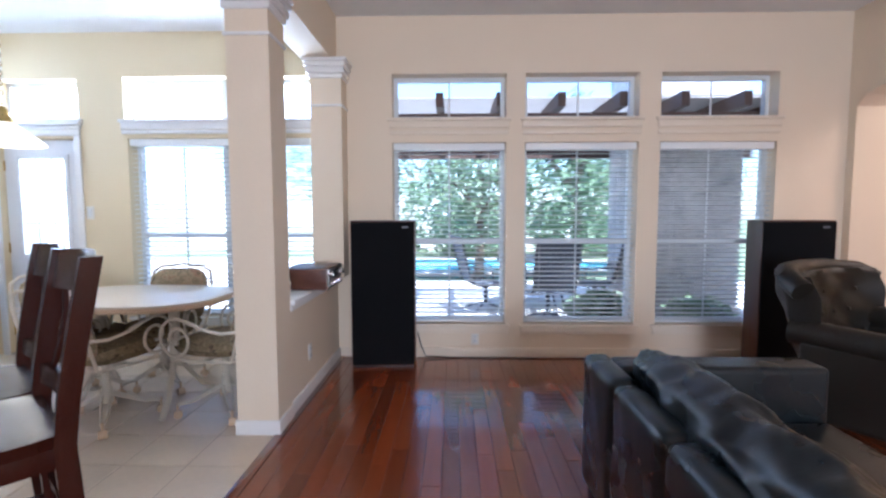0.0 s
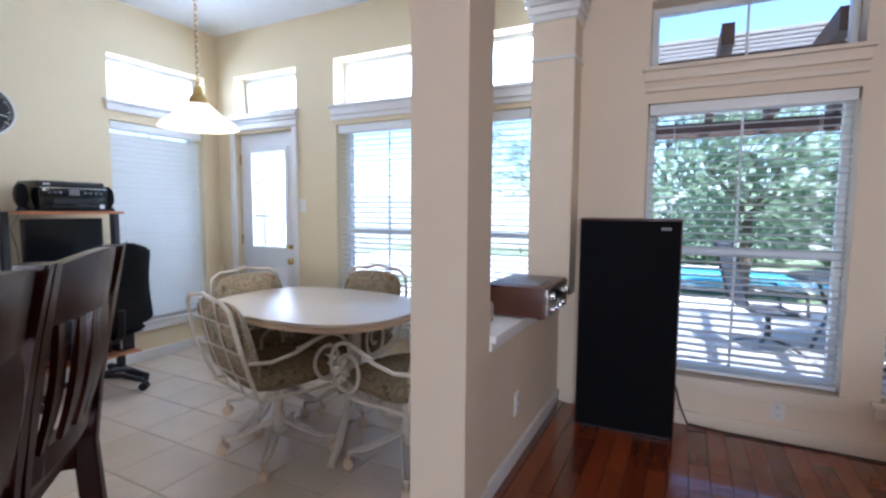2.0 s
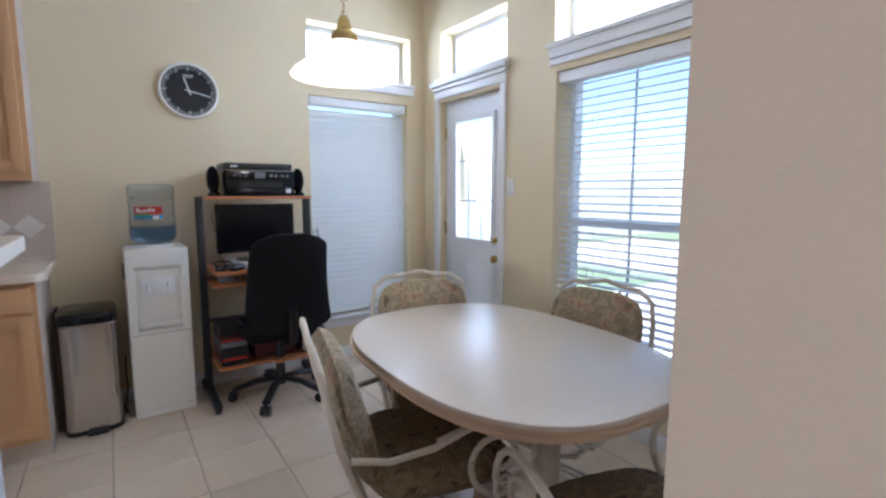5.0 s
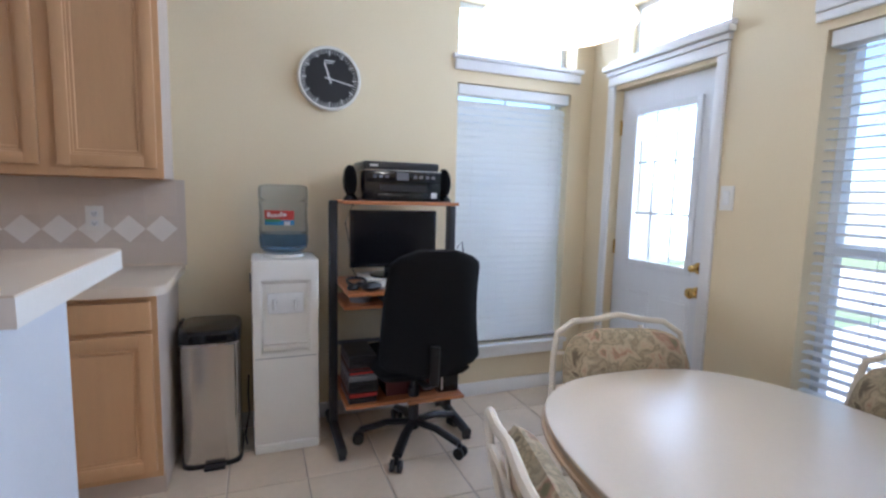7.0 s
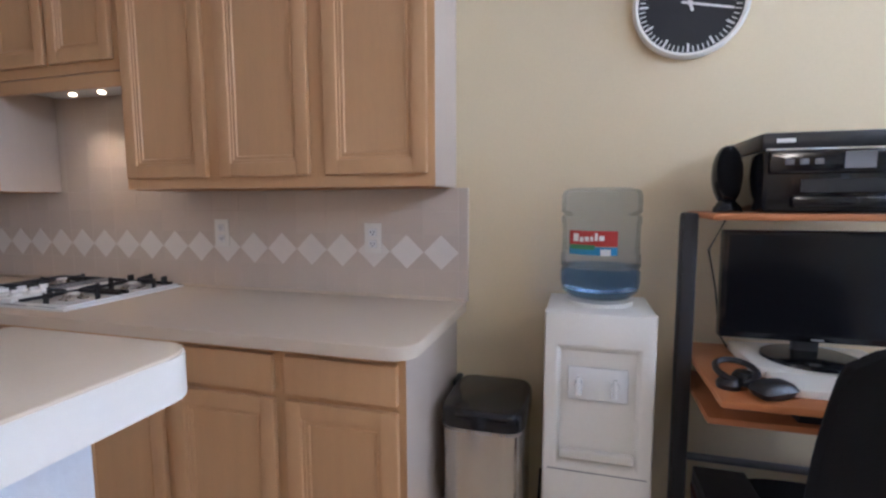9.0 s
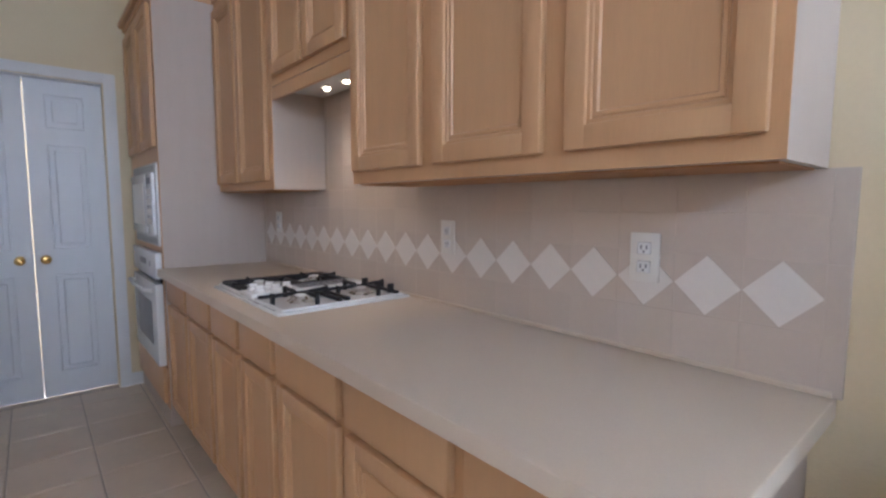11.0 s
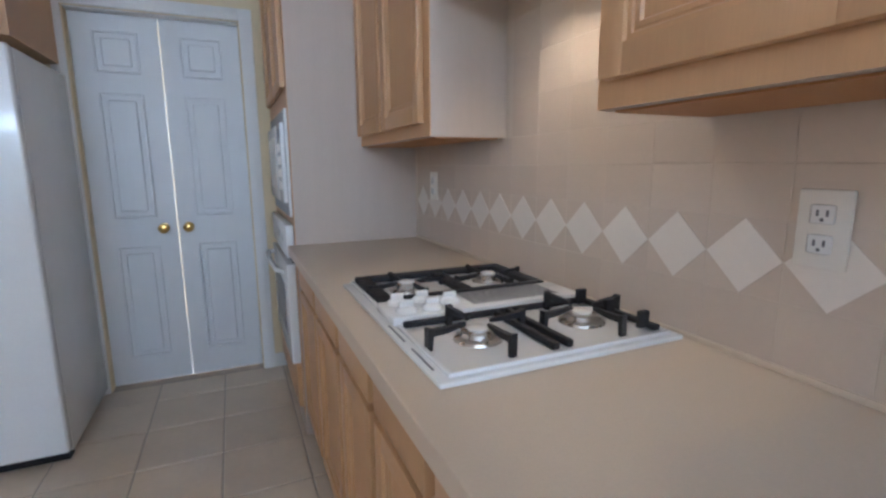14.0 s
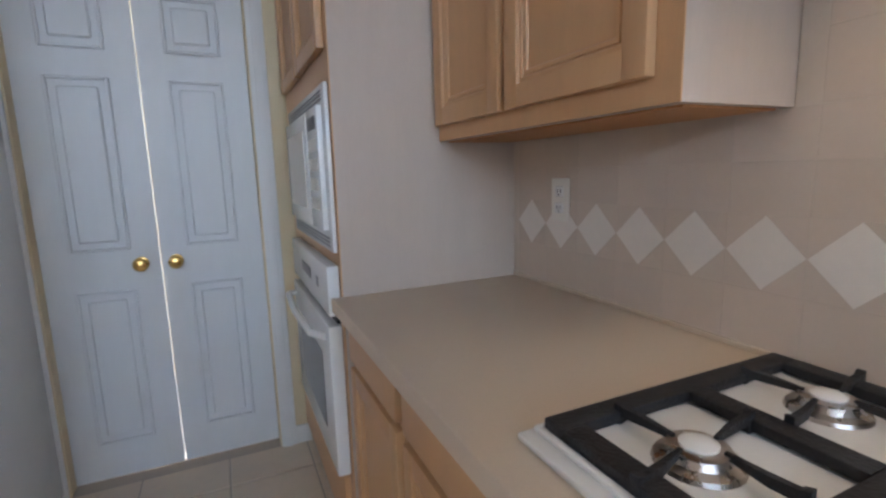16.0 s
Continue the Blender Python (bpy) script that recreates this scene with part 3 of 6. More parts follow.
def pantry_doors():
    d = thing("door_2", Matrix(), "pair of narrow white six-panel pantry doors", "door", "", "structure")
    for a, b, knob in ((-3.79, -3.398, -3.452), (-3.3935, -3.0, -3.328)):
        leaf = part("door_leaf", boxed(a + 0.001, b - 0.001, 0.10, 0.135, 0.007, 2.0155), DOOR_WHITE, d, smooth=None)
        m0, m1 = a + 0.095, b - 0.095
        for z0, z1 in ((0.16, 0.80), (0.96, 1.62), (1.72, 1.93)):
            bm = bmesh.new()
            for q in ((m0, m0 + 0.012, z0, z1), (m1 - 0.012, m1, z0, z1), (m0 + .012, m1 - .012, z0, z0 + 0.012), (m0 + .012, m1 - .012, z1 - 0.012, z1)):
                box(bm, q[0], q[1], 0.1352, 0.149, q[2], q[3], 0.004, 1)
            box(bm, m0 + 0.035, m1 - 0.035, 0.1352, 0.150, z0 + 0.035, z1 - 0.035, 0.007, 1)
            part("raised_panel", bm, DOOR_WHITE, leaf)
        bm = bmesh.new()
        lathe(bm, [(0.027, 0), (0.027, 0.004), (0.01, 0.008), (0.01, 0.024), (0.025, 0.034), (0.028, 0.046), (0.02, 0.058), (0.006, 0.062)], 22)
        bmesh.ops.transform(bm, matrix=pose(knob, 0.1352, 0.90, -90), verts=bm.verts)
        part("door_handle", bm, BRASS, leaf, "polished brass knob")
    bm = bmesh.new()
    for x0, x1 in ((-3.862, -3.795), (-2.995, -2.928)):
        box(bm, x0, x1, 0.2005, 0.218, 0, 2.088, 0.005)
        box(bm, x0 + 0.022, x1 - 0.018, 0.2182, 0.224, 0, 2.06, 0.003)
    box(bm, -3.795, -2.995, 0.2005, 0.218, 2.024, 2.088, 0.005)
    box(bm, -3.79, -2.99, 0.2182, 0.224, 2.045, 2.07, 0.003)
    part("door_casing", bm, TRIM, d)
    bm = bmesh.new()
    box(bm, -3.79, -3.0, 0.06, 0.2, 2.016, 2.0195)
    part("door_jamb", bm, TRIM, d)


pantry_doors()
# the closet behind the pantry doors, with daylight from its own window side
solid("wall_pantry_back", boxed(-4.0, -2.8, -0.9, -0.8, 0, 2.4), WALL_CREAM, "cream wall at the back of the pantry", "wall", "structure", None)


# ---- outdoors ----
CONCRETE = mat("pale patio concrete", (0.55, 0.52, 0.48), 0.9, vary=0.15, scale=2, bump=0.2)
LAWN = blotched("mown grass", [(0.09, 0.13, 0.06), (0.15, 0.19, 0.10), (0.22, 0.24, 0.15)], 9)
FENCE_WOOD = mat("bleached fence board", (0.68, 0.64, 0.58), 0.9, vary=0.15, grain=0.1, stretch=(6, 6, 0.6), random_tint=0.06)
PERGOLA = mat("dark stained beam", (0.10, 0.06, 0.045), 0.7, vary=0.2, grain=0.1)
LATTICE = mat("grey lattice batten", (0.40, 0.38, 0.37), 0.8, vary=0.1)
STONE = blotched("grey rough stone", [(0.30, 0.29, 0.29), (0.42, 0.41, 0.41), (0.52, 0.50, 0.49), (0.40, 0.38, 0.37)], 5, bump=0.6)
POOL = mat("pool water", (0.10, 0.42, 0.58), 0.08, vary=0.1, scale=3, bump=0.2, bump_scale=8)
COPING = mat("pool coping", (0.50, 0.44, 0.38), 0.8, vary=0.1)
LEAF = foliage("leaves", [(0.13, 0.19, 0.11), (0.23, 0.31, 0.19), (0.37, 0.43, 0.31)], 6)
LEAF_DARK = foliage("dark leaves", [(0.09, 0.15, 0.08), (0.17, 0.25, 0.14), (0.28, 0.36, 0.23)], 6)
BARK = mat("grey bark", (0.14, 0.11, 0.08), 0.9, vary=0.3, bump=0.6, bump_scale=30)
MESH_FABRIC = mat("grey patio sling", (0.10, 0.105, 0.12), 0.8, vary=0.1)
PATIO_METAL = mat("dark patio metal", (0.05, 0.05, 0.055), 0.5)

solid("ground", boxed(-60, 60, 6.541, 120, -0.2, -0.1), LAWN, "sunlit mown lawn behind the house", "lawn", "structure", None)
solid("ground_west", boxed(-60, -4.741, -60, 6.541, -0.2, -0.1), LAWN, "lawn beside the house", "lawn", "structure", None)
solid("patio", boxed(-4.9, 6.5, 6.545, 11.4, -0.1, -0.03), CONCRETE, "pale concrete patio behind the windows", "patio", "structure", None)


def pool():
    p = thing("swimming_pool", Matrix(), "turquoise swimming pool with stone coping", "pool", "", "structure")
    pts = [(0.2 + 3.6 * math.cos(a) + 0.5 * math.cos(2 * a), 14.0 + 1.7 * math.sin(a)) for a in [2 * math.pi * i / 40 for i in range(40)]]
    part("water", prism(bmesh.new(), pts, -0.1, -0.06), POOL, p, "turquoise water")
    bm = bmesh.new()
    tube(bm, [(x, y, -0.03) for x, y in pts + pts[:2]], 0.14, 8, 0.35)
    part("coping", bm, COPING, p)


pool()


def fence():
    f = thing("fence", Matrix(), "sun-bleached wooden privacy fence along the garden", "fence", "", "structure")
    me = bpy.data.meshes.new("board")
    bm = boxed(-0.068, 0.068, -0.01, 0.01, -0.1, 1.75, bevel=0.004, seg=1)
    bm.to_mesh(me)
    bm.free()
    me.materials.append(FENCE_WOOD)
    for i in range(110):
        shared("board", me, f, pose(-11 + i * 0.145, 20.0 + random.uniform(-0.01, 0.01), random.uniform(-0.02, 0.02)))
    for i in range(100):
        shared("board", me, f, pose(-10.0 + random.uniform(-0.01, 0.01), 5.6 + i * 0.145, random.uniform(-0.02, 0.02), 0, 0, 90))
    part("rail", boxed(-11, 5, 20.015, 20.05, 1.3, 1.38), FENCE_WOOD, f, smooth=None)


fence()


def pergola():
    p = thing("pergola", Matrix(), "dark timber pergola with pale lattice over the patio", "pergola", "", "structure")
    for i in range(9):
        x = -0.9 + i * 0.56
        bm = boxed(x - 0.035, x + 0.035, 6.56, 9.6, 2.26, 2.39)
        part("rafter", bm, PERGOLA, p, smooth=None)
    part("beam", boxed(-1.3, 4.2, 9.3, 9.42, 2.10, 2.258), PERGOLA, p, smooth=None)
    part("wall_plate", boxed(-1.3, 4.2, 6.556, 6.60, 2.13, 2.20), PERGOLA, p, smooth=None)
    for x in (-1.2, 4.0):
        part("post", boxed(x - 0.06, x + 0.06, 9.3, 9.42, -0.03, 2.0995), PERGOLA, p, smooth=None)
    # solid sheet added above the battens only to keep the chimney in shade
    part("roof_panel", boxed(1.75, 4.2, 6.84, 9.75, 2.415, 2.43), LATTICE, p, smooth=None)
    for k in range(30):
        y = 6.84 + k * 0.095
        part("batten", boxed(-1.3, 4.2, y, y + 0.04, 2.392, 2.41), LATTICE, p, smooth=None)


pergola()
solid("patio_side", boxed(-9.0, -3.4, 11.405, 16.0, -0.1, -0.032), CONCRETE, "pale concrete garden path", "patio", "structure", None)
solid("stone_chimney", boxed(2.0, 3.3, 8.0, 9.0, -0.04, 5.5, bevel=0.02), STONE, "grey stone chimney breast outside the window", "chimney", "structure")


def leafy(name, x, y, h, spread, label, trunk=True, dense=700, seed=1, leaf=LEAF, low=0.35):
    r = random.Random(seed)
    t = thing(name, pose(x, y, -0.1), label, name.replace("_", " "), "", "")
    if trunk:
        bm = bmesh.new()
        pts = [(0, 0, 0), (0.06, 0.03, h * 0.25), (0.02, -0.05, h * 0.5), (0.1, 0, h * 0.75)]
        for a, b, q in zip(pts, pts[1:], (0.12, 0.09, 0.06)):
            rod(bm, a, b, q, q * 0.75, 9)
        for i in range(6):
            a = r.uniform(0, 6.28)
            z = h * r.uniform(0.35, 0.65)
            rod(bm, (0.03, 0, z), (spread * 0.6 * math.cos(a), spread * 0.6 * math.sin(a), z + h * 0.25), 0.04, 0.015, 7)
        part("trunk", bm, BARK, t)
    bm = bmesh.new()
    for _ in range(dense):
        a, q = r.uniform(0, 6.28), r.random() ** 0.5
        z = h * (low + (1 - low) * r.random())
        k = spread * q * (0.5 + 0.5 * math.sin(math.pi * min(1, (z / h - low) / (1 - low) * 0.9 + 0.08)))
        c = Vector((k * math.cos(a), k * math.sin(a), z))
        s = r.uniform(0.07, 0.17)
        m = Matrix.Translation(c) @ Euler((r.uniform(-1, 1), r.uniform(-1, 1), r.uniform(0, 6))).to_matrix().to_4x4()
        v = [bm.verts.new(m @ Vector(p)) for p in ((-s, 0, 0), (0, -s * 0.45, s * 0.15), (s, 0, -0.02), (0, s * 0.45, s * 0.15))]
        bm.faces.new(v)
    part("crown", bm, leaf, t)
    return t


_r = random.Random(5)
for _i in range(9):
    leafy("tree", -9 + _i * 2.6 + _r.uniform(-0.6, 0.6), 21.5 + _r.uniform(-0.8, 1.6), _r.uniform(4.2, 6.5), _r.uniform(1.5, 2.2), "leafy green garden tree behind the fence", True, 900, 20 + _i, (LEAF, LEAF_DARK)[_i % 2])
for _i in range(8):
    leafy("shrub", -1.6 + _i * 1.1 + _r.uniform(-0.3, 0.3), 17.6 + _r.uniform(-0.6, 0.6), _r.uniform(1.2, 3.0), _r.uniform(0.7, 1.1), "dense green shrub beyond the pool", False, 600, 60 + _i, (LEAF_DARK, LEAF)[_i % 2], 0.05)
leafy("palm_shrub", 0.3, 12.1, 3.0, 1.3, "tall feathery green shrub by the pool", True, 1300, 91, LEAF, 0.25)
leafy("palm_shrub", 2.4, 12.4, 3.4, 1.2, "tall feathery green shrub by the pool", True, 1100, 92, LEAF_DARK, 0.2)
leafy("shrub", 1.5, 7.5, 0.45, 0.45, "low green plant under the window", False, 300, 93, LEAF, 0.0)
leafy("shrub", 2.5, 7.4, 0.4, 0.4, "low green plant under the window", False, 260, 94, LEAF, 0.0)


def patio_chair(m):
    c = thing("patio_chair", m, "dark metal swivel patio chair with grey sling", "patio chair", "patio chairs")
    bm = bmesh.new()
    for s in (-0.25, 0.25):
        tube(bm, [(s, 0.25, 0.36), (s, -0.15, 0.36), (s, -0.24, 0.42), (s, -0.33, 0.75), (s, -0.40, 1.0)], 0.016, 6)
    tube(bm, [(-0.25, -0.40, 1.0), (0.25, -0.40, 1.0)], 0.016, 6)
    part("frame", bm, PATIO_METAL, c)
    bm = bmesh.new()
    box(bm, -0.24, 0.24, -0.17, 0.25, 0.355, 0.365)
    part("seat", bm, MESH_FABRIC, c)
    bm = boxed(-0.24, 0.24, -0.005, 0.005, 0, 0.62)
    bmesh.ops.transform(bm, matrix=pose(0, -0.22, 0.4, 16), verts=bm.verts)
    part("backrest", bm, MESH_FABRIC, c)
    for s in (-1, 1):
        bm = bmesh.new()
        tube(bm, [(s * 0.25, -0.28, 0.62), (s * 0.29, -0.1, 0.60), (s * 0.29, 0.2, 0.58), (s * 0.26, 0.24, 0.37)], 0.014, 6)
        part("armrest", bm, PATIO_METAL, c)
    bm = bmesh.new()
    rod(bm, (0, 0.03, 0.08), (0, 0.03, 0.35), 0.025)
    for k in range(4):
        a = math.pi / 4 + k * math.pi / 2
        tube(bm, [(0, 0.03, 0.1), (0.2 * math.cos(a), 0.03 + 0.2 * math.sin(a), 0.05), (0.3 * math.cos(a), 0.03 + 0.3 * math.sin(a), 0.0)], 0.014, 6)
    part("swivel_base", bm, PATIO_METAL, c)
    return c


_pc = patio_chair(pose(0.2, 8.6, -0.03, 0, 0, -75))
copy_thing(_pc, pose(0.95, 7.9, -0.03, 0, 0, 5))
copy_thing(_pc, pose(1.75, 8.6, -0.03, 0, 0, 60))


def patio_table():
    t = thing("patio_table", pose(1.0, 8.9, -0.03), "round dark metal patio table", "patio table")
    part("tabletop", lathe(bmesh.new(), [(0.001, 0.66), (0.6, 0.66), (0.61, 0.675), (0.6, 0.69), (0.001, 0.69)], 36), PATIO_METAL, t)
    for k in range(4):
        a = k * math.pi / 2 + 0.4
        part("leg", tube(bmesh.new(), [(0.45 * math.cos(a), 0.45 * math.sin(a), 0), (0.3 * math.cos(a), 0.3 * math.sin(a), 0.35), (0.42 * math.cos(a), 0.42 * math.sin(a), 0.66)], 0.018, 6), PATIO_METAL, t)


patio_table()

# ---- kitchen ----
def cabinet_front(bm, y0, y1, z0, z1, x, drawer=False):
    """A door or drawer front facing +x: rounded slab with a stepped moulding round a sunk panel."""
    t = 0.021
    if drawer or y1 - y0 < 0.14:
        box(bm, x, x + t, y0, y1, z0, z1, 0.006, 2)
        return bm
    s = 0.048
    box(bm, x, x + 0.006, y0 + s - 0.002, y1 - s + 0.002, z0 + s - 0.002, z1 - s + 0.002)
    return bm


def ring_moulding(y0, y1, z0, z1, x):
    """One stepped picture-frame moulding."""
    bm = bmesh.new()
    steps = [(0.0, 0.0), (0.0, 0.0125), (0.008, 0.0125), (0.010, 0.009), (0.013, 0.009), (0.014, 0.011), (0.021, 0.011), (0.024, 0.0062)]
    loops = []
    for o, h in steps:
        loops.append([bm.verts.new((x + h, y, z)) for y, z in ((y0 + o, z0 + o), (y1 - o, z0 + o), (y1 - o, z1 - o), (y0 + o, z1 - o))])
    for p, q in zip(loops, loops[1:]):
        for i in range(4):
            bm.faces.new((p[i], p[(i + 1) % 4], q[(i + 1) % 4], q[i]))
    return bm


def cabinet_door(y0, y1, z0, z1, x, parent, turn=None):
    """A panelled door: the moulded panel, with two stiles and two rails round it."""
    t, s = 0.021, 0.048
    turn = turn or Matrix()

    def put(name, bm, holder):
        bmesh.ops.transform(bm, matrix=turn, verts=bm.verts)
        return part(name, bm, OAK, holder)
    d = put("door", cabinet_front(bmesh.new(), y0, y1, z0, z1, x), parent)
    put("moulding", ring_moulding(y0 + s, y1 - s, z0 + s, z1 - s, x), d)
    for a, b in ((y0, y0 + s), (y1 - s, y1)):
        put("stile", boxed(x, x + t, a, b, z0, z1, bevel=0.005), d)
    for a, b in ((z0, z0 + s), (z1 - s, z1)):
        put("rail", boxed(x, x + t - 0.0008, y0 + s - 0.003, y1 - s + 0.003, a, b, bevel=0.005), d)
    return d


FRONT = -3.955
UNITS = [(3.455, 3.84), (3.04, 3.455), (2.62, 3.04), (2.285, 2.62), (1.93, 2.285), (1.52, 1.93), (1.092, 1.52)]
for _i, (_a, _b) in enumerate(UNITS):
    _c = thing("base_cabinet", Matrix(), "pickled oak base cabinet with drawer over a panelled door", "cabinet", "base cabinets")
    part("body", boxed(-4.498, FRONT, _a + 0.0005, _b - 0.0005, 0.10, 0.861), OAK if _i else OAK_PALE, _c, smooth=None)
    part("face_frame", boxed(FRONT, FRONT + 0.002, _a + 0.0005, _b - 0.0005, 0.10, 0.861), OAK, _c, smooth=None)
    part("plinth", boxed(-4.498, FRONT - 0.045, _a + 0.0005, _b - 0.0005, 0.0, 0.0995), OAK_PALE, _c, smooth=None)
    part("drawer", cabinet_front(bmesh.new(), _a + 0.02, _b - 0.02, 0.722, 0.835, FRONT + 0.0022, True), OAK, _c)
    cabinet_door(_a + 0.02, _b - 0.02, 0.13, 0.702, FRONT + 0.0022, _c)


def countertop():
    c = thing("countertop", Matrix(), "beige laminate countertop with rounded corner", "countertop")
    r, x0, x1, y0, y1 = 0.07, -4.4985, -3.896, 1.092, 3.876
    out = [(x0, y0), (x1, y0)] + [(x1 - r + r * math.cos(a), y1 - r + r * math.sin(a)) for a in [k * math.pi / 16 for k in range(9)]] + [(x0, y1)]
    part("slab", prism(bmesh.new(), out, 0.862, 0.899, 0.003), LAMINATE, c)
    part("back_lip", boxed(-4.4915, -4.484, 1.092, 3.87, 0.8995, 0.911, bevel=0.002), LAMINATE, c)
    return c


countertop()


def wall_cabinet(y0, y1, z0, z1, doors, label, depth=0.26, side=True):
    c = thing("wall_cabinet", Matrix(), label, "cabinet", "wall cabinets")
    x = -4.498 + depth
    part("body", boxed(-4.498, x, y0, y1, z0, z1), OAK_PALE, c, smooth=None)
    part("face_frame", boxed(x, x + 0.003, y0, y1, z0, z1), OAK, c, smooth=None)
    # thin sheet below the body, darker and browner than the doors
    part("underside", boxed(-4.47, x - 0.02, y0 + 0.015, y1 - 0.015, z0 - 0.004, z0 - 0.0005), OAK_RAW, c, "darker brown underside", None)
    for a, b in doors:
        cabinet_door(a, b, z0 + 0.04, z1 - 0.05, x + 0.0035, c)
    bm = bmesh.new()
    box(bm, -4.498, x + 0.012, y0 - 0.004, y1 + 0.004, z1, z1 + 0.02, 0.004)
    box(bm, -4.498, x + 0.03, y0 - 0.004, y1 + 0.022, z1 + 0.021, z1 + 0.055, 0.012)
    part("crown_moulding", bm, OAK, c)
    return c


wall_cabinet(2.602, 3.838, 1.32, 2.36, [(3.462, 3.815), (3.043, 3.402), (2.622, 2.985)], "pickled oak wall cabinet with three panelled doors")
wall_cabinet(1.902, 2.598, 1.768, 2.36, [(1.925, 2.24), (2.26, 2.575)], "short pickled oak wall cabinet over the cooktop")
wall_cabinet(1.092, 1.898, 1.32, 2.36, [(1.11, 1.45), (1.475, 1.855)], "pickled oak wall cabinet with two panelled doors")


def range_light():
    h = thing("hood_light", Matrix(), "white light bar with two lit bulbs over the cooktop", "hood light")
    part("valance", boxed(-4.252, -4.236, 1.902, 2.598, 1.712, 1.766, bevel=0.003), OAK, h)
    part("housing", boxed(-4.43, -4.28, 2.02, 2.50, 1.728, 1.766, bevel=0.012), ENAMEL, h)
    for y in (2.20, 2.36):
        bm = lathe(bmesh.new(), [(0.013, 0.0), (0.014, -0.004), (0.011, -0.008), (0.003, -0.009)], 16, (-4.35, y, 1.7285))
        part("bulb", bm, BULB, h, "glowing halogen bulb")
        s = bpy.data.lights.new("hood_bulb", "SPOT")
        s.energy, s.color, s.spot_size, s.spot_blend, s.shadow_soft_size = 1.0, (1.0, 0.72, 0.45), radians(105), 0.7, 0.02
        new("hood_bulb", s).matrix_world = look((-4.35, y, 1.71), (-4.38, y, 0.9))


range_light()


def oven_tower():
    t = thing("oven_tower", Matrix(), "tall pickled oak cabinet holding microwave and wall oven", "cabinet")
    x = -3.93
    part("body", boxed(-4.498, x, 0.225, 1.09, 0.0, 2.36), OAK_PALE, t, smooth=None)
    part("face_frame", boxed(x, x + 0.003, 0.225, 1.09, 0.10, 2.36), OAK, t, smooth=None)
    cabinet_door(0.27, 0.65, 1.56, 2.30, x + 0.0035, t)
    cabinet_door(0.67, 1.06, 1.56, 2.30, x + 0.0035, t)
    part("drawer", cabinet_front(bmesh.new(), 0.27, 1.06, 0.13, 0.33, x + 0.0035, True), OAK, t)
    bm = bmesh.new()
    box(bm, -4.498, x + 0.015, 0.225, 1.095, 2.36, 2.38, 0.004)
    box(bm, -4.498, x + 0.04, 0.225, 1.11, 2.381, 2.42, 0.014)
    part("crown_moulding", bm, OAK, t)


oven_tower()


def microwave():
    x = -3.9255
    m = thing("microwave", Matrix(), "white built-in microwave with vent strips", "microwave")
    part("trim_frame", boxed(x, x + 0.012, 0.36, 1.075, 1.02, 1.475, bevel=0.004), ENAMEL, m)
    part("door", boxed(x + 0.0125, x + 0.03, 0.40, 0.86, 1.08, 1.42, bevel=0.006), ENAMEL, m)
    part("window", boxed(x + 0.0302, x + 0.032, 0.45, 0.81, 1.13, 1.37), PLASTIC_WHITE, m, "pale mesh window", None)
    part("control_panel", boxed(x + 0.0125, x + 0.028, 0.865, 1.04, 1.08, 1.42, bevel=0.004), ENAMEL, m)
    part("display", boxed(x + 0.0282, x + 0.0295, 0.89, 1.015, 1.36, 1.395), BLACK, m)
    for i in range(12):
        r, c = divmod(i, 3)
        part("button", boxed(x + 0.0282, x + 0.030, 0.89 + c * 0.044, 0.925 + c * 0.044, 1.30 - r * 0.055, 1.335 - r * 0.055, bevel=0.001, seg=1), PLASTIC_WHITE, m)
    for z0, k in ((1.432, 3), (1.032, 3)):
        for i in range(k):
            part("vent_slot", boxed(x + 0.0122, x + 0.0135, 0.40, 1.04, z0 + i * 0.011, z0 + i * 0.011 + 0.006), PLASTIC_GREY, m, smooth=None)


microwave()


def wall_oven():
    x = -3.9255
    o = thing("wall_oven", Matrix(), "white built-in wall oven with curved handle", "oven")
    part("control_panel", boxed(x, x + 0.035, 0.36, 1.075, 0.84, 0.985, bevel=0.008), ENAMEL, o)
    part("display", boxed(x + 0.0352, x + 0.0365, 0.62, 0.80, 0.90, 0.935), BLACK, o, smooth=None)
    part("badge", boxed(x + 0.0352, x + 0.0365, 0.90, 0.93, 0.90, 0.93), PLASTIC_GREY, o, smooth=None)
    part("gap", boxed(x, x + 0.012, 0.37, 1.065, 0.815, 0.838), BLACK, o, smooth=None)
    part("door", boxed(x, x + 0.04, 0.36, 1.075, 0.35, 0.812, bevel=0.008), ENAMEL, o)
    part("window", boxed(x + 0.0402, x + 0.0415, 0.48, 0.95, 0.45, 0.70), SCREEN, o, "dark oven window", None)
    part("handle", tube(bmesh.new(), [(x + 0.04, 0.42, 0.77), (x + 0.075, 0.46, 0.775), (x + 0.085, 0.72, 0.775), (x + 0.075, 0.98, 0.775), (x + 0.04, 1.02, 0.77)], 0.012, 10), ENAMEL, o, "white bowed handle")


wall_oven()


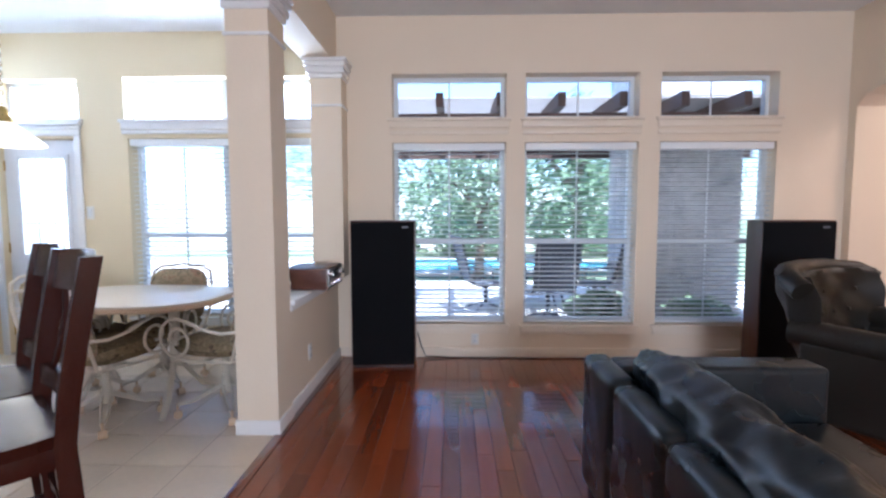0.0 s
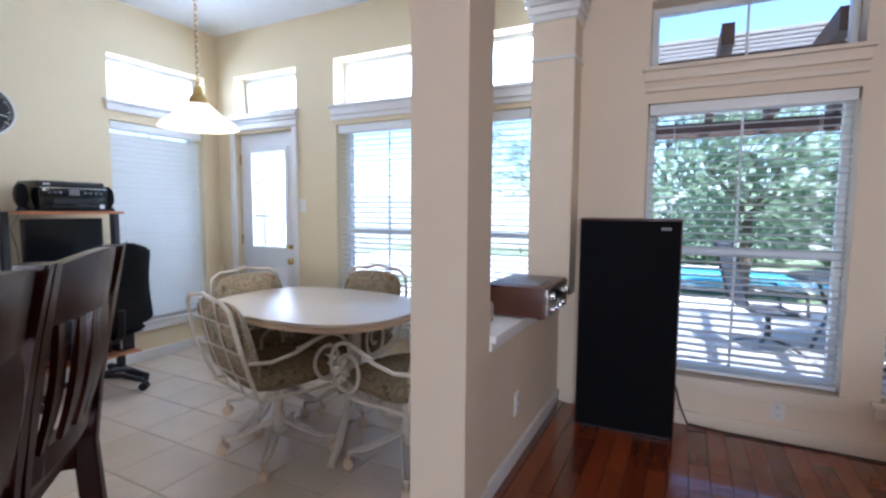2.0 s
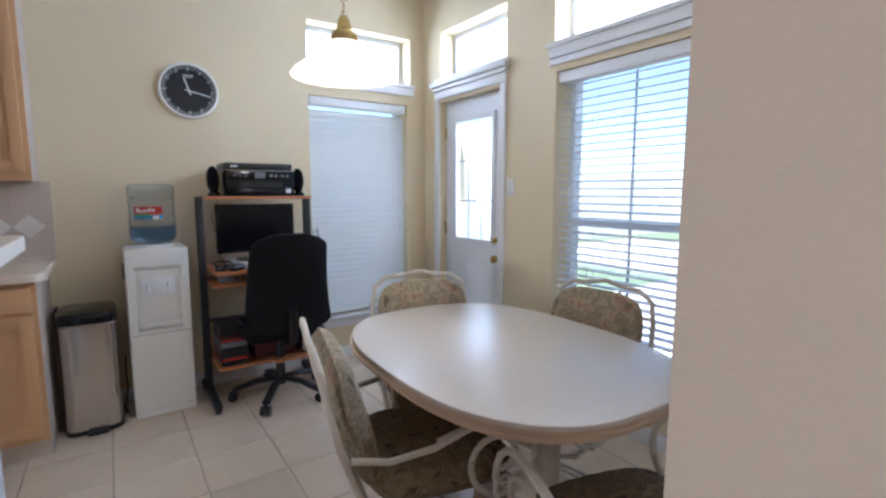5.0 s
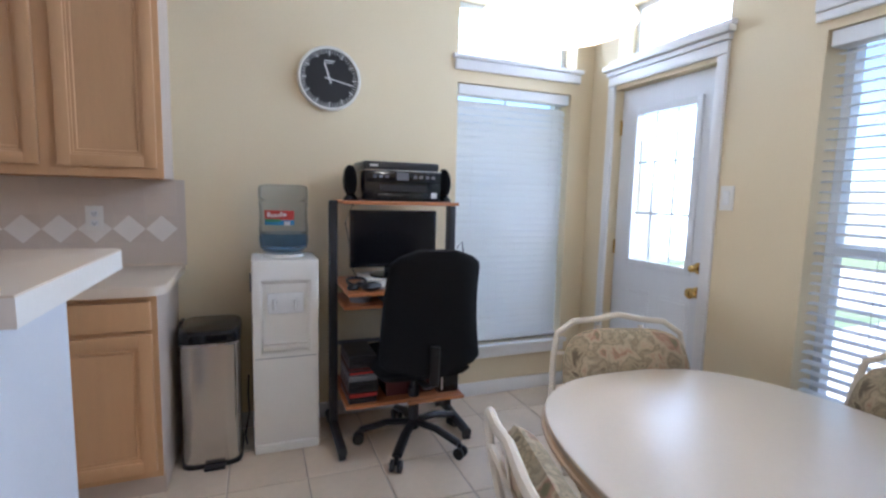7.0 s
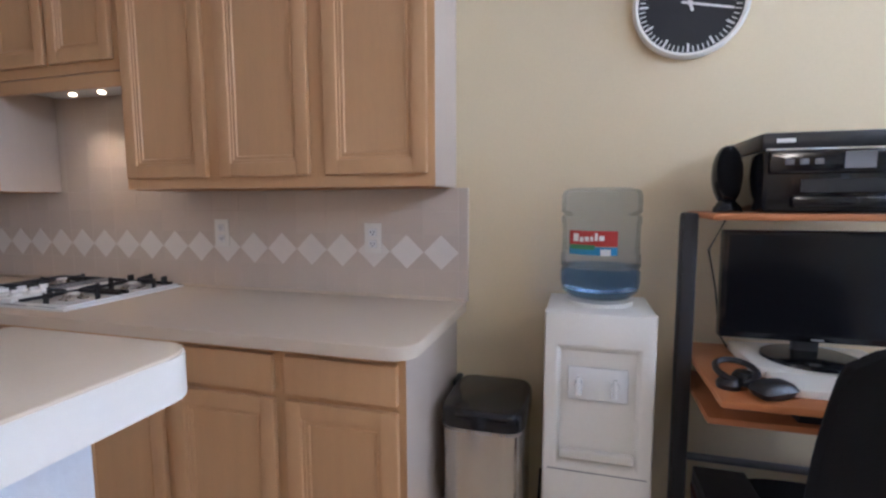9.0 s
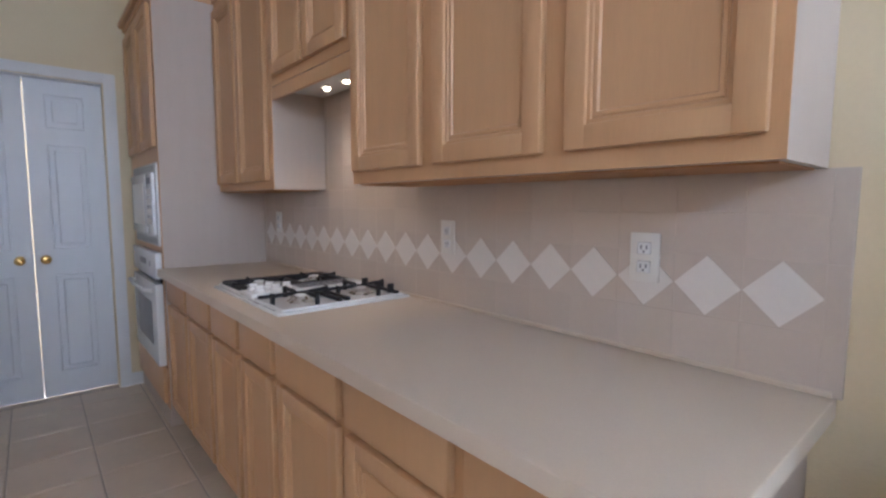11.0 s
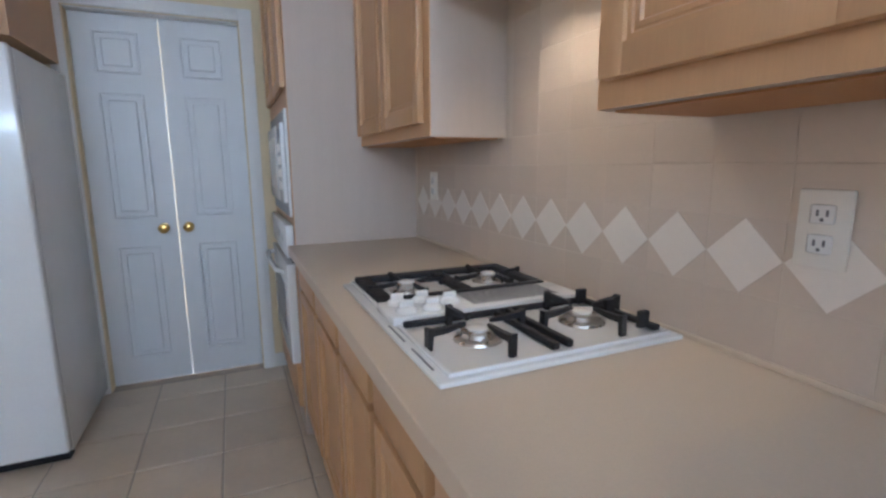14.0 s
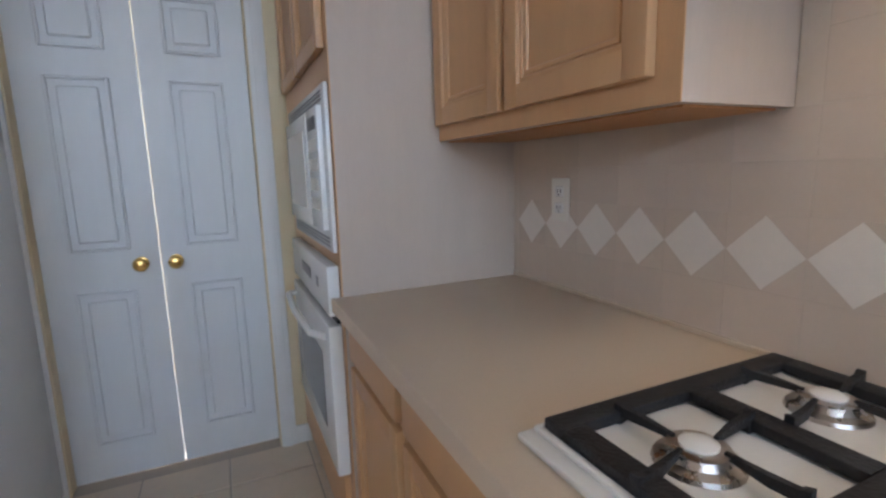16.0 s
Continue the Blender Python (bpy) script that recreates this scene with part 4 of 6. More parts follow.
def finger(bm, cx, cy, angle, reach, bend, z, zt, half):
    """One flat cast finger: an upright foot, an arm bent towards the burner, and a tapered tip."""
    a, b = radians(angle), radians(angle + bend)
    out = Vector((cx + reach * math.cos(a), cy + reach * math.sin(a), 0))
    mid = Vector((cx + 0.070 * math.cos(a), cy + 0.070 * math.sin(a), 0))
    tip = Vector((cx + 0.026 * math.cos(b), cy + 0.026 * math.sin(b), 0))
    rings = []
    side = (mid - out).normalized().cross(Vector((0, 0, 1)))
    for q, w, lo, hi in ((out, half * 1.3, z + 0.012, zt + 0.004), (out.lerp(mid, 0.22), half * 1.2, z + 0.012, zt + 0.002), (out.lerp(mid, 0.3), half, zt - 0.013, zt), (mid, half, zt - 0.012, zt), (tip, half * 0.55, zt - 0.008, zt - 0.001)):
        rings.append([bm.verts.new((q.x + k * w * side.x, q.y + k * w * side.y, h)) for k, h in ((-1, lo), (1, lo), (1, hi), (-1, hi))])
    for p, q in zip(rings, rings[1:]):
        for k in range(4):
            bm.faces.new((p[k], p[(k + 1) % 4], q[(k + 1) % 4], q[k]))
    bm.faces.new(list(reversed(rings[0])))
    bm.faces.new(rings[-1])


def cooktop():
    c = thing("cooktop", Matrix(), "white gas downdraft cooktop with black iron grates", "cooktop")
    x0, x1, y0, y1, z = -4.475, -3.96, 1.91, 2.60, 0.8995
    part("tray", boxed(x0, x1, y0, y1, z, z + 0.010, bevel=0.004), ENAMEL, c)
    part("centre_strip", boxed(x0 + 0.02, x1 - 0.015, 2.195, 2.325, z + 0.0102, z + 0.030, bevel=0.008), ENAMEL, c)
    for i in range(12):
        y = 2.207 + i * 0.0085
        part("vent_slot", boxed(-4.40, -4.17, y, y + 0.0035, z + 0.0302, z + 0.0310), PLASTIC_GREY, c, smooth=None)
    for kx, ky in ((-4.015, 2.228), (-4.015, 2.292), (-4.075, 2.228), (-4.075, 2.292), (-4.13, 2.262)):
        k = part("knob", lathe(bmesh.new(), [(0.023, 0), (0.023, 0.003), (0.021, 0.007), (0.016, 0.011), (0.008, 0.013)], 18, (kx, ky, z + 0.0302)), ENAMEL, c, "white control knob")
        part("grip", boxed(kx - 0.015, kx + 0.015, ky - 0.005, ky + 0.005, z + 0.0405, z + 0.055, bevel=0.003), ENAMEL, k)
    for ys, ye, dark in ((1.925, 2.185, True), (2.335, 2.58, False)):
        w = bmesh.new()
        box(w, x0 + 0.03, x1 - 0.03, ys, ye, z + 0.0102, z + 0.0118)
        part("burner_well", w, ENAMEL, c)
        rim = bmesh.new()
        for q in ((x0 + 0.02, x1 - 0.02, ys - 0.008, ys, ), (x0 + 0.02, x1 - 0.02, ye, ye + 0.008), (x0 + 0.02, x0 + 0.03, ys, ye), (x1 - 0.03, x1 - 0.02, ys, ye)):
            box(rim, *q, z + 0.0102, z + 0.018, 0.003)
        part("well_rim", rim, ENAMEL, c)
        ym = (ys + ye) / 2
        for bx in (-4.10, -4.345):
            b = part("burner", lathe(bmesh.new(), [(0.048, 0), (0.046, 0.005), (0.034, 0.008), (0.030, 0.016), (0.033, 0.019), (0.014, 0.021), (0.012, 0.018)], 24, (bx, ym, z + 0.012)), STEEL, c, "pale metal burner")
            part("burner_cap", lathe(bmesh.new(), [(0.020, 0), (0.021, 0.005), (0.014, 0.008)], 20, (bx, ym, z + 0.030)), ENAMEL, b)
        g = bmesh.new()
        zt = z + (0.036 if dark else 0.050)
        if dark:
            for q in ((x0 + 0.03, x1 - 0.03, ys, ys + 0.035), (x0 + 0.03, x1 - 0.03, ye - 0.022, ye), (x0 + 0.03, x0 + 0.065, ys + .035, ye - .022), (x1 - 0.065, x1 - 0.03, ys + .035, ye - .022), (-4.24, -4.205, ys + .035, ye - .022)):
                box(g, *q, z + 0.014, z + 0.030, 0.004)
        else:
            box(g, x0 + 0.03, x1 - 0.03, ys + 0.004, ys + 0.018, z + 0.014, z + 0.026, 0.003)
            box(g, x0 + 0.03, x0 + 0.044, ys + .02, ye - 0.01, z + 0.014, z + 0.026, 0.003)
            box(g, -4.235, -4.222, ys + .02, ye - 0.01, z + 0.014, z + 0.028, 0.003)
            box(g, -4.205, -4.192, ys + .02, ye - 0.01, z + 0.014, z + 0.028, 0.003)
            for y in (ys + 0.03, ym, ye - 0.03):
                box(g, x0 + 0.0445, x0 + 0.068, y - 0.006, y + 0.006, z + 0.018, zt + 0.002, 0.002)
        for bx in (-4.10, -4.345):
            for a, e, bend in ((8, 0.112, -12), (98, 0.106, 14), (188, 0.112, -10), (278, 0.106, 12)):
                finger(g, bx, ym, a, e, bend, z, zt, 0.0042 if dark else 0.0055)
        part("grate", g, IRON, c, "black cast iron grate")
    for y in (2.36, 2.50):
        part("front_slot", boxed(x1 - 0.012, x1 - 0.008, y - 0.05, y + 0.05, z + 0.0102, z + 0.0115), PLASTIC_GREY, c, smooth=None)


cooktop()


def outlet(x, y, z, rz, label="white wall outlet on the tiled splashback", holes=True):
    o = thing("outlet", pose(x, y, z, 90, 0, rz), label, "outlet", "wall outlets")
    part("cover_plate", boxed(-0.036, 0.036, -0.058, 0.058, 0, 0.006, bevel=0.003), PLASTIC_WHITE, o)
    if holes:
        for s in (-0.022, 0.022):
            p = part("socket", boxed(-0.016, 0.016, s - 0.014, s + 0.014, 0.0062, 0.009, bevel=0.003), ENAMEL, o)
            for q in (-0.0065, 0.0065):
                part("slot", boxed(q - 0.0018, q + 0.0018, s - 0.003, s + 0.0065, 0.0092, 0.0096), PLASTIC_GREY, p, smooth=None)
            part("slot", lathe(bmesh.new(), [(0.0028, 0.0092), (0.0028, 0.0097)], 10, (0, s - 0.008, 0)), PLASTIC_GREY, p, smooth=None)
    else:
        part("rocker", boxed(-0.016, 0.016, -0.033, 0.033, 0.0062, 0.011, bevel=0.004), ENAMEL, o)
    return o


outlet(-4.485, 3.51, 1.13, 90)
outlet(-4.485, 2.81, 1.14, 90)
outlet(-4.485, 1.33, 1.15, 90)
outlet(-3.455, 6.299, 1.295, 0, "white light switch beside the garden door", False)
outlet(-0.02, 6.299, 0.17, 0, "white wall outlet above the baseboard")
outlet(-1.2395, 5.42, 0.30, 90, "cream wall outlet on the low wall")


def fridge():
    f = thing("refrigerator", Matrix(), "white side-by-side refrigerator with long handles", "refrigerator")
    part("body", boxed(-2.982, -2.13, 0.21, 0.845, 0.03, 1.685, bevel=0.008), ENAMEL, f)
    for a, b, h in ((-2.985, -2.562, -2.585), (-2.552, -2.128, -2.53)):
        d = part("door", boxed(a, b, 0.855, 0.908, 0.05, 1.69, bevel=0.018, seg=3), ENAMEL, f)
        part("handle", tube(bmesh.new(), [(h, 0.905, 0.45), (h, 0.945, 0.50), (h, 0.95, 0.85), (h, 0.945, 1.25), (h, 0.905, 1.30)], 0.014, 10), PLASTIC_WHITE, d, "white door handle")
    part("gasket", boxed(-2.975, -2.14, 0.8455, 0.8548, 0.06, 1.68), PLASTIC_GREY, f, smooth=None)
    part("toe_grille", boxed(-2.97, -2.14, 0.80, 0.86, 0.002, 0.046), BLACK, f, smooth=None)


fridge()


def over_fridge():
    c = thing("wall_cabinet", Matrix(), "pickled oak cabinet above the refrigerator", "cabinet", "wall cabinets")
    part("body", boxed(-2.965, -2.12, 0.21, 0.80, 1.735, 2.36), OAK, c, smooth=None)
    for a, b in ((-2.945, -2.55), (-2.53, -2.14)):
        cabinet_door(a, b, 1.76, 2.32, 0, c, Matrix.Translation((0, 0.801, 0)) @ Matrix(((0, 1, 0, 0), (1, 0, 0, 0), (0, 0, 1, 0), (0, 0, 0, 1))))
    part("crown_moulding", boxed(-2.985, -2.12, 0.21, 0.83, 2.3605, 2.41, bevel=0.012), OAK, c)


over_fridge()


def breakfast_bar():
    b = thing("breakfast_bar", Matrix(), "white half wall with beige laminate bar top", "breakfast bar")
    part("panel", boxed(-3.14, -2.62, 3.69, 3.80, 0, 1.080), PANEL_WHITE, b, "white painted panel", None)
    r = 0.04

    def outline(o):
        x, y = -3.175 - o, 3.91 + o
        return [(x, 3.64), (-2.60, 3.64), (-2.60, y)] + [(x + r + r * math.cos(q), y - r + r * math.sin(q)) for q in [math.pi / 2 + k * math.pi / 12 for k in range(7)]]
    part("edge_band", prism(bmesh.new(), outline(0.003), 1.082, 1.1245), LAMINATE_EDGE, b, "white laminate edge")
    part("bar_top", prism(bmesh.new(), outline(0.002), 1.1246, 1.128, 0.002), LAMINATE, b, "beige laminate top")


breakfast_bar()


# ---- splashback tiles ----
def splashback():
    s = thing("splashback", Matrix(), "glazed cream tile splashback with a row of white diamonds", "splashback", "", "structure")
    part("grout_bed", boxed(-4.4995, -4.4893, 1.092, 3.885, 0.8995, 1.3195), WALL_GROUT, s, smooth=None)
    part("grout_bed", boxed(-4.4995, -4.4893, 1.90, 2.60, 1.3195, 1.767), WALL_GROUT, s, smooth=None)
    meshes = {}

    def piece(y0, y1, z0, z1):
        key = (round(y1 - y0, 3), round(z1 - z0, 3))
        if key not in meshes:
            me = bpy.data.meshes.new("wall_tile")
            bm = boxed(0, 0.006, -key[0] / 2 + 0.0006, key[0] / 2 - 0.0006, -key[1] / 2 + 0.0006, key[1] / 2 - 0.0006)
            front = [e for e in bm.edges if all(v.co.x > 0.005 for v in e.verts)]
            bmesh.ops.bevel(bm, geom=front, offset=0.001, segments=1, affect="EDGES")
            bm.to_mesh(me)
            bm.free()
            me.materials.append(WALL_TILE)
            meshes[key] = me
        shared("tile", meshes[key], s, pose(-4.4945, (y0 + y1) / 2, (z0 + z1) / 2))
    p = 0.1365
    cols = [3.85 - i * p for i in range(21)]
    for y in cols:
        lo = max(y - p, 1.092)
        if y - lo < 0.03:
            continue
        piece(lo, y, 0.8995, 1.014)
        piece(lo, y, 1.146, 1.236)
        piece(lo, y, 1.236, 1.3195)
        if 1.92 < (lo + y) / 2 < 2.58:
            for k in range(4):
                piece(lo, y, 1.321 + k * 0.1105, 1.321 + (k + 1) * 0.1105)
    piece(3.85, 3.884, 0.8995, 1.014)
    piece(3.85, 3.884, 1.014, 1.146)
    piece(3.85, 3.884, 1.146, 1.3195)
    h, zc = 0.0655, 1.08

    def slab(pts, thick, name, material):
        bm = bmesh.new()
        a, b = [bm.verts.new((0, y, z)) for y, z in pts], [bm.verts.new((thick, y, z)) for y, z in pts]
        k = len(pts)
        for i in range(k):
            bm.faces.new((a[i], a[(i + 1) % k], b[(i + 1) % k], b[i]))
        bm.faces.new(b)
        f = bm.faces.new(list(reversed(a)))
        bmesh.ops.recalc_face_normals(bm, faces=bm.faces)
        me = bpy.data.meshes.new(name)
        bm.to_mesh(me)
        bm.free()
        me.materials.append(material)
        return me
    g = 0.0007
    dia = slab([(-p / 2 + g, 0), (0, -h + g), (p / 2 - g, 0), (0, h - g)], 0.0068, "diamond_tile", DIAMOND)
    up = slab([(-p / 2 + 2 * g, h - g), (-2 * g, h - g), (-p / 2 + 2 * g, 2 * g)], 0.006, "corner_tile", WALL_TILE)
    up2 = slab([(p / 2 - 2 * g, h - g), (2 * g, h - g), (p / 2 - 2 * g, 2 * g)], 0.006, "corner_tile", WALL_TILE)
    dn = slab([(-p / 2 + 2 * g, -h + g), (-2 * g, -h + g), (-p / 2 + 2 * g, -2 * g)], 0.006, "corner_tile", WALL_TILE)
    dn2 = slab([(p / 2 - 2 * g, -h + g), (2 * g, -h + g), (p / 2 - 2 * g, -2 * g)], 0.006, "corner_tile", WALL_TILE)
    for y in cols[:-1]:
        if y - p < 1.09:
            continue
        m = pose(-4.4945, y - p / 2, zc)
        shared("diamond_tile", dia, s, m, "white glazed diamond tile")
        for me in (up, up2, dn, dn2):
            shared("corner_tile", me, s, m)


splashback()

# ---- dining nook ----
def dining_table():
    t = thing("dining_table", pose(-2.35, 5.23, 0, 0, 0, -3), "pale laminate dining table with rounded ends", "table")

    def ring(a, b, n=64, e=2.7):
        return [(a * math.copysign(abs(math.cos(q)) ** (2 / e), math.cos(q)), b * math.copysign(abs(math.sin(q)) ** (2 / e), math.sin(q))) for q in [2 * math.pi * i / n for i in range(n)]]
    part("tabletop", prism(bmesh.new(), ring(0.605, 0.445), 0.7305, 0.742, 0.004), TABLE_TOP, t)
    bm = prism(bmesh.new(), ring(0.612, 0.452), 0.698, 0.730)
    bmesh.ops.bevel(bm, geom=[e for e in bm.edges if abs(e.verts[0].co.z - e.verts[1].co.z) < 1e-5], offset=0.012, segments=3, affect="EDGES")
    part("edge_band", bm, TABLE_EDGE, t, "rounded tan edge")
    for sx in (-0.26, 0.26):
        bm = bmesh.new()
        rod(bm, (sx, 0, 0.30), (sx, 0, 0.698), 0.032, 0.036, 16)
        box(bm, sx - 0.12, sx + 0.12, -0.15, 0.15, 0.685, 0.6975, 0.004)
        part("pedestal", bm, WROUGHT, t)
        for sy in (-1, 1):
            part("leg", tube(bmesh.new(), [(sx, 0, 0.36), (sx + 0.02 * math.copysign(1, sx), sy * 0.07, 0.24), (sx + 0.06 * math.copysign(1, sx), sy * 0.2, 0.07), (sx + 0.09 * math.copysign(1, sx), sy * 0.29, 0.012)], 0.02, 10, 0.7), WROUGHT, t)


dining_table()


def dining_chair(m):
    c = thing("dining_chair", m, "antique white wrought iron swivel chair with floral cushions on casters", "chair", "chairs round the table")
    bm = bmesh.new()
    rod(bm, (0, 0, 0.16), (0, 0, 0.37), 0.022, 0.022, 12)
    rod(bm, (0, 0, 0.12), (0, 0, 0.22), 0.034, 0.03, 14)
    part("post", bm, WROUGHT, c)
    for k in range(4):
        a = math.pi / 4 + k * math.pi / 2
        dx, dy = math.cos(a), math.sin(a)
        bm = bmesh.new()
        for off in (-0.022, 0.022):
            tube(bm, [(0.03 * dx - off * dy, 0.03 * dy + off * dx, 0.17), (0.10 * dx - off * dy, 0.10 * dy + off * dx, 0.14), (0.20 * dx - 0.7 * off * dy, 0.20 * dy + 0.7 * off * dx, 0.095), (0.285 * dx - 0.3 * off * dy, 0.285 * dy + 0.3 * off * dx, 0.085)], 0.008, 6)
        leg = part("leg", bm, WROUGHT, c)
        bm = bmesh.new()
        rod(bm, (0.285 * dx, 0.285 * dy, 0.05), (0.285 * dx, 0.285 * dy, 0.095), 0.008)
        rod(bm, (0.285 * dx - 0.022 * dy, 0.285 * dy + 0.022 * dx, 0.026), (0.285 * dx + 0.022 * dy, 0.285 * dy - 0.022 * dx, 0.026), 0.026, n=14)
        part("caster", bm, TABLE_EDGE, leg, "tan rubber caster")
    bm = bmesh.new()
    tube(bm, [(-0.23, -0.22, 0.40), (-0.23, 0.18, 0.375), (-0.15, 0.24, 0.37), (0.15, 0.24, 0.37), (0.23, 0.18, 0.375), (0.23, -0.22, 0.40), (-0.23, -0.22, 0.40)], 0.009, 6)
    tube(bm, [(-0.2, 0, 0.378), (0.2, 0, 0.378)], 0.012, 6)
    part("seat_frame", bm, WROUGHT, c)
    back = lambda x, q: (x, -0.22 - 0.13 * q - 0.02 * math.sin(math.pi * q), 0.40 + 0.46 * q)
    bm = bmesh.new()
    pts = [back(-0.21 - 0.03 * math.sin(math.pi * q), q) for q in (0, 0.25, 0.5, 0.75, 0.92)]
    pts += [(-0.16, -0.355, 0.862), (-0.08, -0.36, 0.868), (0, -0.362, 0.884), (0.08, -0.36, 0.868), (0.16, -0.355, 0.862)]
    pts += [back(0.21 + 0.03 * math.sin(math.pi * q), q) for q in (0.92, 0.75, 0.5, 0.25, 0)]
    tube(bm, pts, 0.010, 8)
    part("back_frame", bm, WROUGHT, c)
    for x in (-0.075, 0.075):
        part("back_bar", tube(bmesh.new(), [back(x, q) for q in (0, 0.3, 0.6, 0.98)], 0.009, 6, 0.5), WROUGHT, c)
    for q in (0.22, 0.5, 0.78):
        w = 0.21 + 0.03 * math.sin(math.pi * q)
        part("back_strap", tube(bmesh.new(), [back(-w, q), back(0, q), back(w, q)], 0.009, 6, 0.5), WROUGHT, c)
    part("seat", pillow(bmesh.new(), 0.47, 0.47, 0.125, pose(0, 0.01, 0.455), 0.35, 14, 0.004, 3, 0.14), FLORAL_SEAT, c, "brown floral seat cushion")
    part("backrest", pillow(bmesh.new(), 0.44, 0.43, 0.095, pose(0, -0.252, 0.645, 105.8), 0.42, 18, 0.007, 4, 0.16), FLORAL, c, "tufted floral back cushion")
    for s in (-1, 1):
        bm = bmesh.new()
        curl = []
        for k in range(30):
            q = k / 29
            ang, rad = radians(100 - 560 * q), 0.112 * (1 - q) ** 0.75 + 0.02
            curl.append((s * (0.265 - 0.012 * q), 0.135 + rad * math.cos(ang), 0.520 + rad * math.sin(ang)))
        tube(bm, [(s * 0.235, -0.275, 0.585), (s * 0.255, -0.18, 0.575), (s * 0.265, -0.06, 0.595), (s * 0.265, 0.05, 0.635)] + curl, 0.0095, 8)
        tube(bm, [(s * 0.262, 0.135, 0.402), (s * 0.25, 0.06, 0.39), (s * 0.235, -0.05, 0.388)], 0.009, 7)
        a = part("armrest", bm, WROUGHT, c)
        part("arm_pad", tube(bmesh.new(), [(s * 0.265, -0.05, 0.608), (s * 0.265, 0.02, 0.628), (s * 0.265, 0.09, 0.645)], 0.014, 8, 0.6), WROUGHT, a)
    return c


_dc = dining_chair(pose(-2.36, 4.93, 0, 0, 0, -14))
copy_thing(_dc, pose(-1.70, 5.12, 0, 0, 0, 76))
copy_thing(_dc, pose(-2.74, 5.26, 0, 0, 0, -106))
copy_thing(_dc, pose(-2.37, 5.54, 0, 0, 0, 186))


def pendant():
    x, y = -2.88, 4.91
    p = thing("pendant_lamp", Matrix(), "brass pendant lamp with flared opal glass shade, lit", "pendant lamp")
    bm = bmesh.new()
    z, k = 1.92, 0
    while z < H - 0.05:
        pts = []
        for i in range(9):
            a = 2 * math.pi * i / 8
            u, v = 0.010 * math.cos(a), 0.017 * math.sin(a)
            pts.append((x + (u if k % 2 else 0), y + (0 if k % 2 else u), z + v))
        tube(bm, pts, 0.0025, 5)
        z += 0.027
        k += 1
    part("chain", bm, BRASS, p)
    part("cord", rod(bmesh.new(), (x + 0.004, y + 0.004, 1.88), (x + 0.004, y + 0.004, H - 0.02), 0.003, n=6), PLASTIC_WHITE, p)
    part("ceiling_rose", lathe(bmesh.new(), [(0.062, 0), (0.06, -0.012), (0.03, -0.03), (0.01, -0.04)], 22, (x, y, H - 0.001)), BRASS, p)
    part("fitter", lathe(bmesh.new(), [(0.012, 0.1), (0.022, 0.085), (0.03, 0.05), (0.042, 0.04), (0.05, 0.02), (0.055, 0.0)], 24, (x, y, 1.82)), BRASS, p)
    part("shade", lathe(bmesh.new(), [(0.053, 0.0), (0.085, -0.03), (0.13, -0.065), (0.185, -0.105), (0.20, -0.125), (0.197, -0.127), (0.18, -0.109), (0.125, -0.069), (0.08, -0.034), (0.048, -0.004)], 36, (x, y, 1.825), False), SHADE_GLASS, p, "lit opal glass shade")
    l = bpy.data.lights.new("pendant_bulb", "POINT")
    l.energy, l.color, l.shadow_soft_size = 1.5, (1.0, 0.84, 0.62), 0.05
    new("pendant_bulb", l).matrix_world = pose(x, y, 1.66)


pendant()


def wall_clock():
    c = thing("wall_clock", pose(-4.499, 4.587, 1.876, 90, 0, 90), "black round wall clock with white numerals ring and hands of silver", "clock")
    part("case", lathe(bmesh.new(), [(0.158, 0), (0.166, 0.01), (0.166, 0.024), (0.158, 0.032), (0.150, 0.030), (0.150, 0.018)], 56, close=False), PLASTIC_WHITE, c, "white plastic rim")
    part("face", lathe(bmesh.new(), [(0.001, 0.0), (0.152, 0.0), (0.152, 0.017), (0.001, 0.017)], 56), BLACK, c, "black clock face")
    for i in range(60):
        big = i % 5 == 0
        a = 2 * math.pi * i / 60
        l, w = (0.026, 0.0032) if big else (0.017, 0.0016)
        bm = boxed(-w, w, 0.145 - l, 0.145, 0.0175, 0.0182)
        bmesh.ops.transform(bm, matrix=Matrix.Rotation(-a, 4, "Z"), verts=bm.verts)
        part("hour_mark" if big else "minute_mark", bm, PAPER, c, smooth=None)
    for a, l, w in ((342, 0.085, 0.0042), (102, 0.125, 0.0032)):
        bm = boxed(-w, w, -0.025, l, 0.0195, 0.0210)
        bmesh.ops.transform(bm, matrix=Matrix.Rotation(-radians(a), 4, "Z"), verts=bm.verts)
        part("clock_hand", bm, PAPER, c, smooth=None)
    part("hub", lathe(bmesh.new(), [(0.007, 0.0195), (0.007, 0.024), (0.002, 0.025)], 14), PAPER, c)
    part("label_bar", boxed(-0.028, 0.028, 0.088, 0.094, 0.0175, 0.0181), PAPER, c, smooth=None)
    part("label_bar", boxed(-0.02, 0.02, 0.078, 0.082, 0.0175, 0.0181), PAPER, c, smooth=None)


wall_clock()


